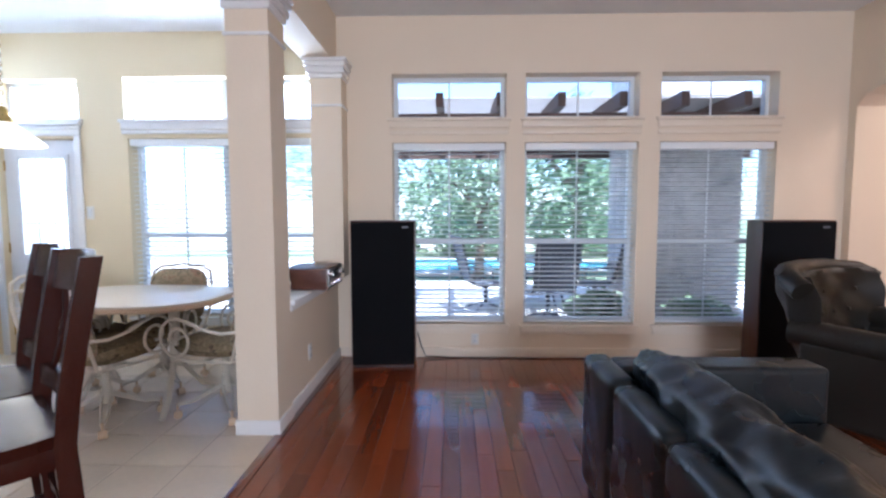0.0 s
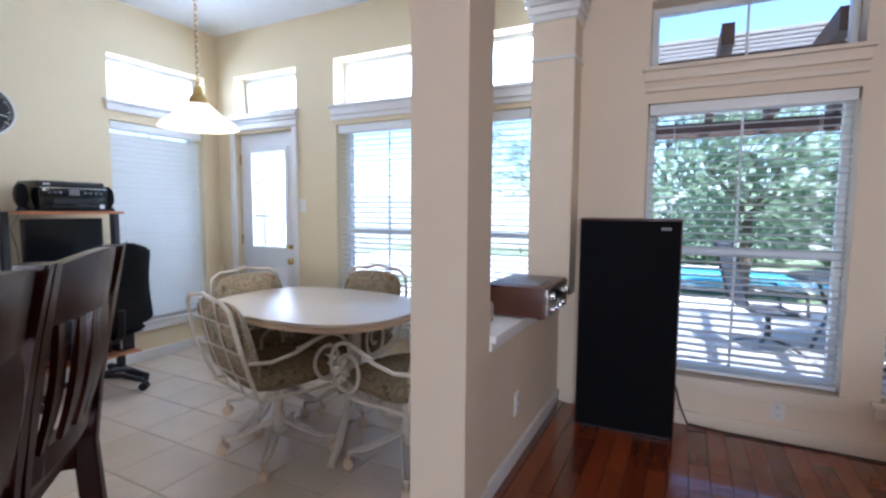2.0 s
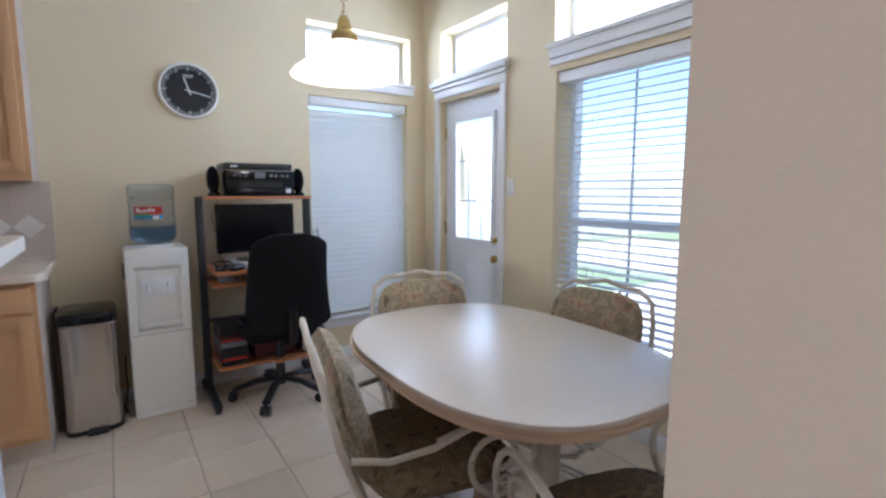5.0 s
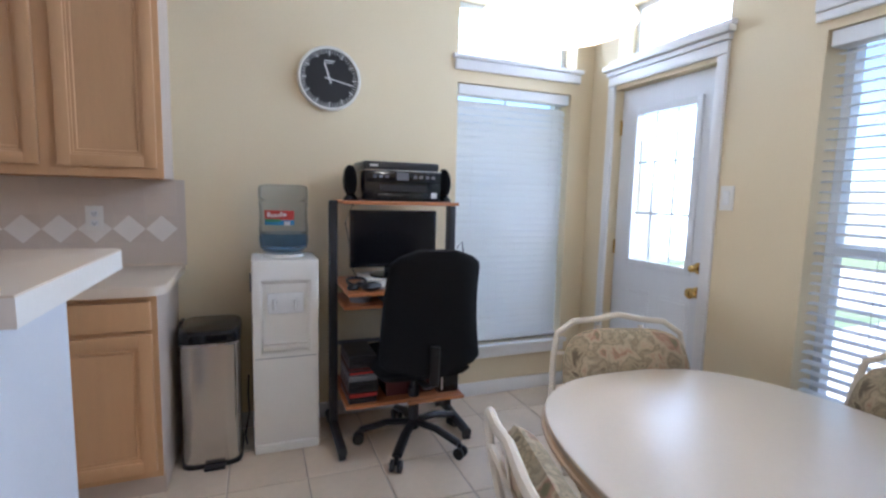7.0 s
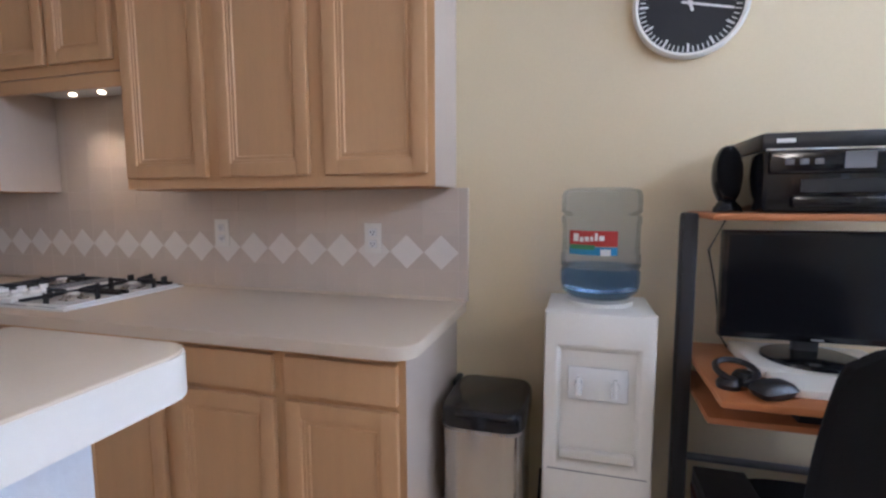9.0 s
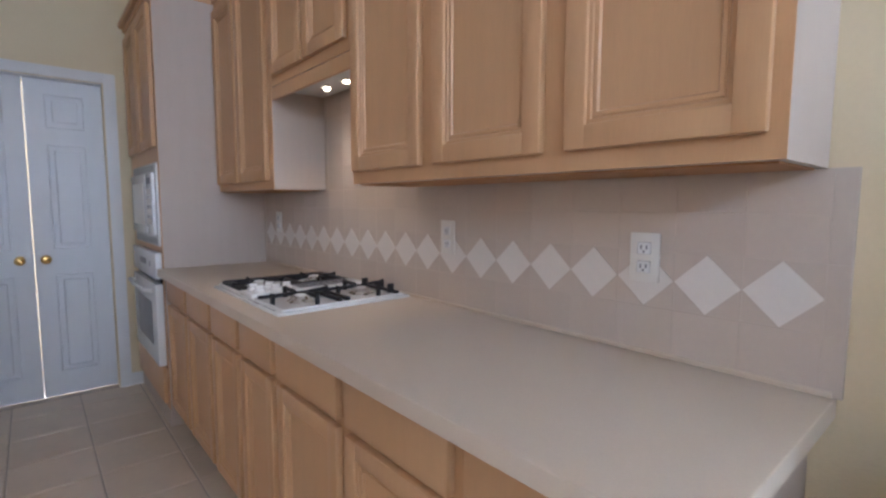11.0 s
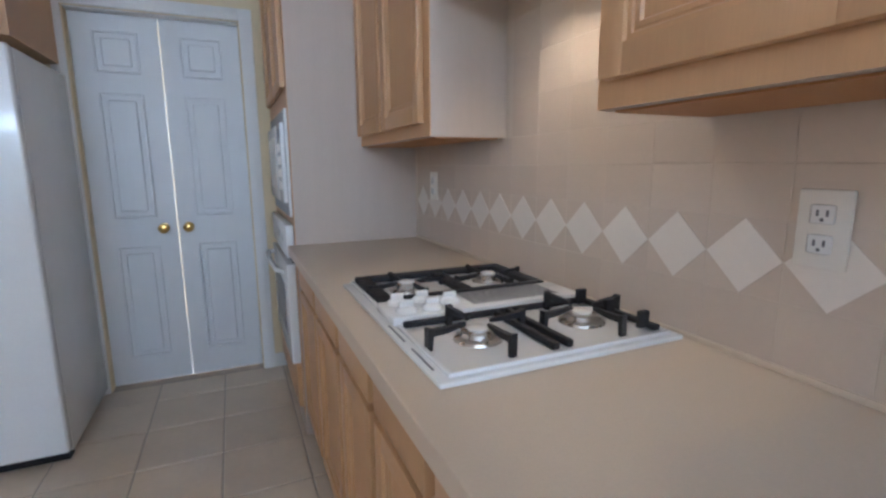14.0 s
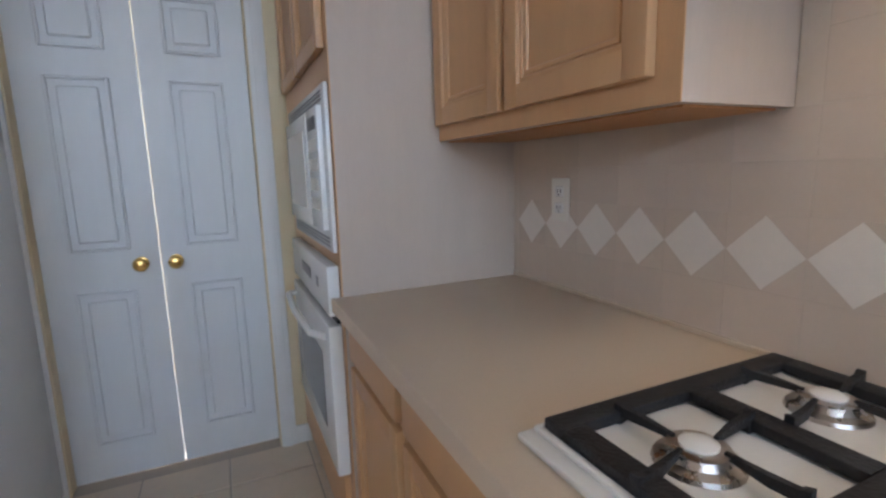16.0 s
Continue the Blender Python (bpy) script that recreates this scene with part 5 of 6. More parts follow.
def water_cooler():
    c = thing("water_cooler", Matrix(), "white plastic floor-standing water cooler", "water cooler")
    x0, x1, y0, y1 = -4.47, -4.185, 4.185, 4.492
    bm = bmesh.new()
    box(bm, x0, x1 - 0.03, y0, y1, 0.02, 0.955, 0.012)
    part("cabinet", bm, PLASTIC_WHITE, c)
    bm = bmesh.new()
    loops = []
    for x, o, zo in ((x1 - 0.031, 0.0, 0.0), (x1 - 0.012, 0.0, 0.0), (x1 - 0.003, 0.004, 0.004), (x1, 0.012, 0.012)):
        loops.append([(x, y0 + o, 0.03 + zo), (x, y1 - o, 0.03 + zo), (x, y1 - o, 0.953 - zo), (x, y0 + o, 0.953 - zo)])
    for x, o, lo, hi in ((x1, 0.034, 0.485, 0.858), (x1 - 0.004, 0.040, 0.493, 0.850), (x1 - 0.024, 0.048, 0.505, 0.835)):
        loops.append([(x, y0 + o, lo), (x, y1 - o, lo), (x, y1 - o, hi), (x, y0 + o, hi)])
    rings = [[bm.verts.new(v) for v in q] for q in loops]
    for p, q in zip(rings, rings[1:]):
        for k in range(4):
            bm.faces.new((p[k], p[(k + 1) % 4], q[(k + 1) % 4], q[k]))
    bm.faces.new(rings[-1])
    part("front_panel", bm, PLASTIC_WHITE, c, "moulded white front with a tap recess")
    part("panel_joint", boxed(x1 - 0.001, x1 + 0.0006, y0 + 0.014, y1 - 0.014, 0.474, 0.477), PLASTIC_GREY, c, smooth=None)
    part("tap_plate", boxed(x1 - 0.0195, x1 - 0.012, y0 + 0.07, y1 - 0.07, 0.69, 0.79, bevel=0.006), ENAMEL, c)
    for y, mm in ((4.285, RED), (4.385, BLUE)):
        tp = bmesh.new()
        rod(tp, (x1 - 0.012, y, 0.745), (x1 + 0.012, y, 0.742), 0.011)
        rod(tp, (x1 + 0.01, y, 0.752), (x1 + 0.01, y, 0.715), 0.009)
        t = part("tap", tp, ENAMEL, c, "white push tap")
        part("tap_lever", boxed(x1 + 0.004, x1 + 0.022, y - 0.006, y + 0.006, 0.7525, 0.768, bevel=0.003), ENAMEL, t)
    part("drip_tray", boxed(x1 - 0.0195, x1 + 0.006, y0 + 0.05, y1 - 0.05, 0.515, 0.54, bevel=0.006), PLASTIC_WHITE, c)
    part("foot", boxed(x0, x1 + 0.012, y0 + 0.002, y1 - 0.002, 0.0, 0.045, bevel=0.012), PLASTIC_WHITE, c)
    part("collar", lathe(bmesh.new(), [(0.10, 0), (0.098, 0.012), (0.06, 0.016)], 28, (-4.34, 4.34, 0.9555)), PLASTIC_WHITE, c)
    part("power_socket", boxed(-4.40, -4.36, y0 - 0.01, y0 - 0.0005, 0.77, 0.86), PLASTIC_GREY, c)


water_cooler()


def water_bottle():
    b = thing("water_bottle", pose(-4.34, 4.34, 0.972), "blue clear plastic five-gallon water bottle with red label", "water bottle")
    r = 0.118
    prof = [(0.03, 0.0), (0.09, 0.006), (0.112, 0.025), (r, 0.055), (r, 0.085), (r - 0.007, 0.092), (r, 0.10), (r, 0.135), (r - 0.004, 0.142), (r - 0.004, 0.225), (r, 0.232), (r, 0.25), (r - 0.008, 0.258), (r, 0.266), (r, 0.315), (0.112, 0.33), (0.09, 0.338), (0.02, 0.334)]
    part("shell", lathe(bmesh.new(), prof, 40), BOTTLE, b, "ribbed blue plastic shell")
    part("water", lathe(bmesh.new(), [(0.03, 0.006), (0.085, 0.012), (0.106, 0.03), (0.110, 0.06), (0.110, 0.098), (0.03, 0.098)], 32), WATER, b, "water at the bottom third")

    def wrap(a0, a1, z0, z1, rad, material, name, label=""):
        bm = bmesh.new()
        n = 14
        rows = [[bm.verts.new((rad * math.cos(radians(a0 + (a1 - a0) * i / n)), rad * math.sin(radians(a0 + (a1 - a0) * i / n)), z)) for i in range(n + 1)] for z in (z0, z1)]
        for i in range(n):
            bm.faces.new((rows[0][i], rows[0][i + 1], rows[1][i + 1], rows[1][i]))
        return part(name, bm, material, b, label)
    wrap(-52, 22, 0.168, 0.213, r - 0.0025, RED, "label_band", "red paper label")
    wrap(-52, 22, 0.142, 0.166, r - 0.0025, BLUE, "label_band", "blue paper label")
    wrap(-50, -10, 0.158, 0.172, r - 0.0018, GREEN, "label_band", "green strip of the label")
    wrap(-2, 12, 0.142, 0.160, r - 0.0016, PAPER, "label_band")
    for a0, a1, z0, z1 in ((-43, -34, 0.181, 0.204), (-32, -26, 0.180, 0.194), (-24, -18, 0.182, 0.196), (-16, -12, 0.183, 0.197), (-10, -6, 0.184, 0.207), (-4, 3, 0.185, 0.199)):
        wrap(a0, a1, z0, z1, r - 0.0012, PAPER, "label_mark", "pale wordmark stroke")


water_bottle()


def trash_can():
    t = thing("trash_can", Matrix(), "brushed steel step bin with black lid", "trash can")
    x0, x1, y0, y1 = -4.445, -4.135, 3.875, 4.13

    def ring(o, z):
        pts = []
        for i in range(40):
            a = 2 * math.pi * i / 40
            pts.append(((x0 + x1) / 2 + ((x1 - x0) / 2 + o) * math.copysign(abs(math.cos(a)) ** 0.45, math.cos(a)), (y0 + y1) / 2 + ((y1 - y0) / 2 + o) * math.copysign(abs(math.sin(a)) ** 0.35, math.sin(a))))
        return pts
    part("body", prism(bmesh.new(), ring(0, 0), 0.02, 0.575), BIN_STEEL, t)
    part("base_ring", prism(bmesh.new(), ring(0.004, 0), 0.0, 0.022), BLACK, t)
    part("rim", prism(bmesh.new(), ring(0.003, 0), 0.5755, 0.587), STEEL, t)
    part("lid", prism(bmesh.new(), ring(0.006, 0), 0.5875, 0.645, 0.02), BLACK_GLOSS, t, "black plastic lid")
    part("hinge_block", boxed(x0 - 0.02, x0 + 0.06, y0 - 0.022, y0 - 0.002, 0.575, 0.635, bevel=0.006), BLACK, t)
    part("pedal", boxed(x1, x1 + 0.04, 3.97, 4.06, 0.004, 0.018, bevel=0.004), BLACK, t)


trash_can()


def computer_desk():
    d = thing("computer_desk", Matrix(), "tall dark metal computer cart with orange wooden shelves", "desk")
    y0, y1 = 4.60, 5.20
    for y in (y0 - 0.045, y1 + 0.003):
        bm = bmesh.new()
        box(bm, -4.32, -4.26, y, y + 0.042, 0.04, 1.238, 0.012)
        tube(bm, [(-4.44, y + 0.02, 0.045), (-4.29, y + 0.02, 0.06), (-3.98, y + 0.02, 0.045)], 0.024, 8)
        part("upright", bm, UPRIGHT, d, "grey plastic-clad metal upright")
        for x in (-4.42, -4.0):
            part("caster", rod(bmesh.new(), (x, y + 0.005, 0.022), (x, y + 0.037, 0.022), 0.022), BLACK, d)

    def shelf(x0, x1, z, name="shelf"):
        part(name, boxed(x0, x1, y0 - 0.002, y1 + 0.002, z, z + 0.018, bevel=0.006), DESK_WOOD, d, "orange wood-look shelf")
    shelf(-4.44, -4.12, 1.222, "top_shelf")
    shelf(-4.46, -3.97, 0.80, "desktop")
    shelf(-4.44, -4.08, 0.712, "keyboard_shelf")
    shelf(-4.46, -4.02, 0.235, "bottom_shelf")
    for z in (0.45,):
        part("cross_bar", rod(bmesh.new(), (-4.42, y0, z), (-4.42, y1, z), 0.012), PLASTIC_GREY, d)
    part("front_lip", boxed(-4.02, -3.985, y0 + 0.3, y1 + 0.002, 0.235, 0.25, bevel=0.004), DESK_WOOD, d)


computer_desk()


def printer():
    p = thing("printer", Matrix(), "black all-in-one inkjet printer", "printer")
    x0, x1, y0, y1, z = -4.42, -4.125, 4.70, 5.10, 1.2405
    bm = bmesh.new()
    box(bm, x0, x1, y0, y1, z, z + 0.152, 0.012)
    part("body", bm, BLACK_GLOSS, p)
    part("lid", boxed(x0, x1 - 0.03, y0 + 0.003, y1 - 0.003, z + 0.1525, z + 0.196, bevel=0.012), BLACK, p)
    part("control_panel", boxed(x1 + 0.0003, x1 + 0.012, y0 + 0.01, y1 - 0.01, z + 0.094, z + 0.149, bevel=0.005), BLACK_GLOSS, p)
    part("chrome_line", boxed(x1 + 0.0005, x1 + 0.004, y0 + 0.004, y1 - 0.004, z + 0.1495, z + 0.1535), CHROME, p, smooth=None)
    part("display", boxed(x1 + 0.0122, x1 + 0.0135, 4.86, 4.92, z + 0.104, z + 0.142), PLASTIC_GREY, p, smooth=None)
    for y in (4.75, 4.78, 4.81, 4.955, 4.985, 5.02, 5.05):
        part("button", boxed(x1 + 0.0122, x1 + 0.0145, y - 0.009, y + 0.009, z + 0.114, z + 0.128, bevel=0.003), PLASTIC_GREY, p)
    part("paper_slot", boxed(x1 + 0.0003, x1 + 0.004, y0 + 0.08, y1 - 0.08, z + 0.050, z + 0.080), BLACK, p, smooth=None)
    part("tray", boxed(x1 + 0.0003, x1 + 0.016, y0 + 0.06, y1 - 0.06, z + 0.012, z + 0.040, bevel=0.005), BLACK_GLOSS, p)
    part("logo_bar", boxed(x1 - 0.029, x1 - 0.0288, 4.735, 4.775, z + 0.170, z + 0.180), PAPER, p, smooth=None)
    part("sticker", boxed(x1 + 0.0005, x1 + 0.0022, 5.045, 5.075, z + 0.018, z + 0.045), PAPER, p, smooth=None)


printer()
for _y in (4.652, 5.155):
    _s = thing("desk_speaker", pose(-4.22, _y, 1.2405, 0, -12, 0), "glossy black oval desk speaker", "speaker", "desk speakers")
    _bm = bmesh.new()
    bmesh.ops.create_uvsphere(_bm, u_segments=24, v_segments=16, radius=1.0, matrix=pose(0, 0, 0.098) @ Matrix.Diagonal((0.048, 0.036, 0.082, 1)))
    part("body", _bm, BLACK_GLOSS, _s)
    _bm = bmesh.new()
    bmesh.ops.create_uvsphere(_bm, u_segments=20, v_segments=12, radius=1.0, matrix=pose(0.030, 0, 0.102) @ Matrix.Diagonal((0.021, 0.031, 0.070, 1)))
    part("grille", _bm, CLOTH_BLACK, _s, "black cloth grille")
    part("foot", lathe(bmesh.new(), [(0.036, -0.004), (0.034, 0.01), (0.02, 0.03)], 20), BLACK_GLOSS, _s)


def monitor():
    m = thing("monitor", Matrix(), "black flat-screen monitor standing on the desk", "monitor")
    part("panel", boxed(-4.30, -4.265, 4.66, 5.13, 0.89, 1.19, bevel=0.005), BLACK_GLOSS, m)
    part("screen", boxed(-4.2648, -4.263, 4.675, 5.115, 0.908, 1.177), SCREEN, m, "dark switched-off screen", None)
    part("power_light", boxed(-4.2648, -4.2628, 4.88, 4.91, 0.895, 0.90), STEEL, m, smooth=None)
    part("neck", boxed(-4.315, -4.285, 4.85, 4.91, 0.83, 0.93, bevel=0.006), BLACK, m)
    part("stand", lathe(bmesh.new(), [(0.115, 0), (0.113, 0.008), (0.04, 0.014)], 30, (-4.26, 4.88, 0.8465)), BLACK_GLOSS, m)


monitor()
solid("keyboard", boxed(-4.15, -4.03, 4.74, 5.10, 0.8185, 0.840, bevel=0.006), PLASTIC_WHITE, "white keyboard on the desk shelf", "keyboard")
solid("riser", boxed(-4.40, -4.155, 4.72, 5.06, 0.8185, 0.846, bevel=0.004), PLASTIC_WHITE, "white box under the monitor", "box")


def headset():
    h = thing("headset", Matrix(), "black headset lying on the desk", "headset")
    part("headband", tube(bmesh.new(), [(-4.10 + 0.055 * math.cos(a), 4.66 + 0.045 * math.sin(a), 0.835 + 0.025 * abs(math.sin(a * 0.5))) for a in [k * 0.4 for k in range(16)]], 0.008, 7), BLACK, h)
    for x, y in ((-4.06, 4.635), (-4.12, 4.685)):
        part("earpiece", lathe(bmesh.new(), [(0.026, 0), (0.028, 0.012), (0.02, 0.024)], 18, (x, y, 0.8185)), BLACK, h)


headset()
solid("computer_mouse", pillow(bmesh.new(), 0.06, 0.10, 0.045, pose(-4.02, 4.715, 0.838, 0, 0, 30), 0.5, 10), BLACK, "small black computer mouse on the desk", "mouse")
solid("phone", boxed(-4.06, -4.0, 4.685, 4.70, 0.8185, 0.845, bevel=0.004), PLASTIC_GREY, "small grey handset on the desk", "phone")


def book_stack():
    r = random.Random(11)
    z = 0.2535
    for i in range(9):
        h = r.choice((0.018, 0.024, 0.03))
        mm = (BLACK, DARK_RED, BLACK, BLACK, PLASTIC_GREY, BLACK, DARK_RED, BLACK, BLACK)[i]
        w = r.uniform(0.0, 0.02)
        b = thing("book", Matrix(), "%s cased disc or book lying in a stack" % {BLACK: "black", DARK_RED: "dark red", PLASTIC_GREY: "grey"}[mm], "book", "stack on the bottom shelf")
        part("cover", boxed(-4.30 + w, -4.06 + w, 4.615, 4.77 - w, z, z + h, bevel=0.002, seg=1), mm, b)
        part("page_block", boxed(-4.29 + w, -4.0595 + w, 4.62, 4.765 - w, z + 0.004, z + h - 0.004), RED if i % 4 == 1 else mm, b, smooth=None)
        z += h + 0.0006


book_stack()
for _y, _m, _l in ((4.81, DARK_RED, "dark red storage box on the bottom shelf"), (4.94, DARK_RED, "dark red storage box on the bottom shelf")):
    solid("storage_box", boxed(-4.30, -4.08, _y, _y + 0.12, 0.2535, 0.345, bevel=0.006), _m, _l, "box")


def computer_tower():
    c = thing("computer_tower", Matrix(), "black desktop computer case on the bottom shelf", "computer")
    part("case", boxed(-4.44, -4.04, 5.075, 5.19, 0.2535, 0.50, bevel=0.008), BLACK_GLOSS, c)
    part("front_stripe", boxed(-4.0398, -4.037, 5.09, 5.10, 0.27, 0.48), CHROME, c, smooth=None)
    part("drive_bay", boxed(-4.0398, -4.037, 5.11, 5.18, 0.44, 0.47), PLASTIC_GREY, c, smooth=None)


computer_tower()
solid("desk_lamp_base", lathe(bmesh.new(), [(0.055, 0), (0.06, 0.02), (0.045, 0.05), (0.02, 0.06)], 24, (-4.2, 4.70, 0.7305)), PLASTIC_GREY, "grey speaker puck on the keyboard shelf", "speaker")
solid("paper_tray", boxed(-4.40, -4.10, 4.80, 5.15, 0.7305, 0.76, bevel=0.004), BLACK, "black paper tray on the shelf", "tray")


def cable(name, pts, r, label, material=BLACK):
    solid(name, tube(bmesh.new(), pts, r, 6), material, label, "cable")


cable("cable", [(-4.40, 4.70, 1.22), (-4.42, 4.66, 1.12), (-4.40, 4.68, 1.0), (-4.42, 4.70, 0.86), (-4.40, 4.72, 0.822)], 0.0025, "thin black cable behind the monitor")
cable("cable", [(-4.25, 5.25, 0.99), (-4.24, 5.275, 1.02), (-4.24, 5.285, 0.96), (-4.25, 5.27, 0.85), (-4.28, 5.255, 0.6), (-4.3, 5.26, 0.3), (-4.35, 5.27, 0.004)], 0.004, "black cable hanging beside the desk")
cable("cable", [(-4.475, 4.16, 0.30), (-4.475, 4.155, 0.2), (-4.46, 4.16, 0.1), (-4.40, 4.14, 0.006), (-4.3, 4.15, 0.006)], 0.004, "black cable behind the water cooler")


def office_chair():
    c = thing("office_chair", pose(-4.06, 4.95, 0, 0, 0, 90), "black fabric office swivel chair on a five-star base", "office chair")

    def shape(w0, w1, h, n=20):
        pts = []
        for i in range(n + 1):
            q = i / n
            w = (w0 + (w1 - w0) * q) / 2
            k = min(1, q / 0.12, (1 - q) / 0.14)
            pts.append((w * (1 - (1 - max(0, k)) ** 2.5 * 0.55), q * h))
        return pts
    bm = bmesh.new()
    prof = shape(0.50, 0.42, 0.57)
    rings = []
    for w, z in prof:
        bend = 0.05 * math.sin(math.pi * z / 0.60)
        ring = []
        for k in range(20):
            a = 2 * math.pi * k / 20
            ring.append(bm.verts.new((w * math.copysign(abs(math.cos(a)) ** 0.5, math.cos(a)), -0.245 - 0.07 * z / 0.6 + bend + 0.042 * math.copysign(abs(math.sin(a)) ** 0.8, math.sin(a)), 0.465 + z)))
        rings.append(ring)
    for a, b in zip(rings, rings[1:]):
        for k in range(20):
            bm.faces.new((a[k], a[(k + 1) % 20], b[(k + 1) % 20], b[k]))
    bm.faces.new(list(reversed(rings[0])))
    bm.faces.new(rings[-1])
    part("backrest", bm, FABRIC_BLACK, c, "black fabric backrest")
    part("seat", pillow(bmesh.new(), 0.48, 0.46, 0.10, pose(0, 0.03, 0.44), 0.2, 14), FABRIC_BLACK, c)
    part("back_spine", tube(bmesh.new(), [(0, 0.0, 0.37), (0, -0.2, 0.37), (0, -0.29, 0.42), (0, -0.30, 0.60)], 0.024, 8, 0.5), BLACK, c)
    bm = bmesh.new()
    rod(bm, (0, 0, 0.08), (0, 0, 0.30), 0.028)
    rod(bm, (0, 0, 0.28), (0, 0, 0.40), 0.018)
    part("gas_lift", bm, BLACK, c)
    for k in range(5):
        a = 2 * math.pi * k / 5 + 0.35
        dx, dy = math.cos(a), math.sin(a)
        leg = part("leg", tube(bmesh.new(), [(0.02 * dx, 0.02 * dy, 0.115), (0.14 * dx, 0.14 * dy, 0.11), (0.27 * dx, 0.27 * dy, 0.07)], 0.026, 8, 0.7), BLACK, c)
        bm = bmesh.new()
        for o in (-0.018, 0.018):
            rod(bm, (0.28 * dx - (o - 0.008) * dy, 0.28 * dy + (o - 0.008) * dx, 0.028), (0.28 * dx - (o + 0.008) * dy, 0.28 * dy + (o + 0.008) * dx, 0.028), 0.028, n=14)
        rod(bm, (0.275 * dx, 0.275 * dy, 0.03), (0.275 * dx, 0.275 * dy, 0.075), 0.010)
        part("caster", bm, BLACK, leg, "twin-wheel caster")


office_chair()


# ---- divider and living room ----
def stereo():
    s = thing("stereo_receiver", Matrix(), "brown wood-cased stereo receiver on the ledge", "stereo receiver")
    x0, x1, y0, y1, z = -1.40, -1.09, 5.36, 5.80, 0.7455
    bm = boxed(x0, x1, y0, y1, z + 0.008, z + 0.155, bevel=0.004)
    part("case", bm, WALNUT, s, "brown veneered case")
    part("face_plate", boxed(x1 + 0.0003, x1 + 0.008, y0 + 0.012, y1 - 0.012, z + 0.016, z + 0.147, bevel=0.002), STEEL, s, "brushed metal face")
    for y, q, r in ((y0 + 0.08, 0.045, 0.016), (y0 + 0.15, 0.045, 0.016), (y0 + 0.22, 0.045, 0.013), (y1 - 0.07, 0.10, 0.024), (y1 - 0.14, 0.045, 0.016), (y0 + 0.08, 0.11, 0.016)):
        bm = lathe(bmesh.new(), [(r, 0), (r, 0.018), (r * 0.85, 0.022)], 18)
        bmesh.ops.transform(bm, matrix=pose(x1 + 0.0082, y, z + q, 0, 90, 0), verts=bm.verts)
        part("knob", bm, CHROME, s, "chrome knob")
    part("dial_window", boxed(x1 + 0.0082, x1 + 0.009, y0 + 0.12, y1 - 0.12, z + 0.085, z + 0.13), BLACK, s, smooth=None)
    part("top_vent", boxed(x0 + 0.05, x1 - 0.05, y0 + 0.06, y0 + 0.26, z + 0.1552, z + 0.157), PLASTIC_GREY, s, smooth=None)
    for a in (x0 + 0.03, x1 - 0.03):
        for b in (y0 + 0.03, y1 - 0.03):
            part("foot", rod(bmesh.new(), (a, b, z), (a, b, z + 0.0075), 0.012), BLACK, s)


stereo()


def floor_speaker(m, label):
    s = thing("floor_speaker", m, label, "speaker", "tall speakers")
    part("cabinet", boxed(-0.265, 0.265, -0.13, 0.13, 0.012, 1.225, bevel=0.004), WALNUT, s, "dark wooden cabinet")
    bm = boxed(-0.258, 0.258, -0.155, -0.1305, 0.022, 1.215, bevel=0.008)
    part("grille", bm, CLOTH_BLACK, s, "black cloth grille")
    part("plinth", boxed(-0.25, 0.25, -0.12, 0.12, 0.0, 0.0115), BLACK, s, smooth=None)
    part("badge", boxed(0.16, 0.21, -0.1565, -0.1552, 1.165, 1.18), PLASTIC_GREY, s, smooth=None)
    return s


floor_speaker(pose(-0.80, 6.13, 0, 0, 0, 3), "tall black cloth-fronted floor speaker beside the low wall")
floor_speaker(pose(2.53, 6.05, 0, 0, 0, -8), "tall black cloth-fronted floor speaker in the corner")
cable("cable", [(-0.53, 6.24, 0.24), (-0.50, 6.25, 0.12), (-0.46, 6.25, 0.02), (-0.2, 6.255, 0.006), (0.3, 6.25, 0.006), (0.9, 6.26, 0.006), (1.6, 6.25, 0.006), (2.3, 6.24, 0.006)], 0.005, "black speaker cable along the baseboard")


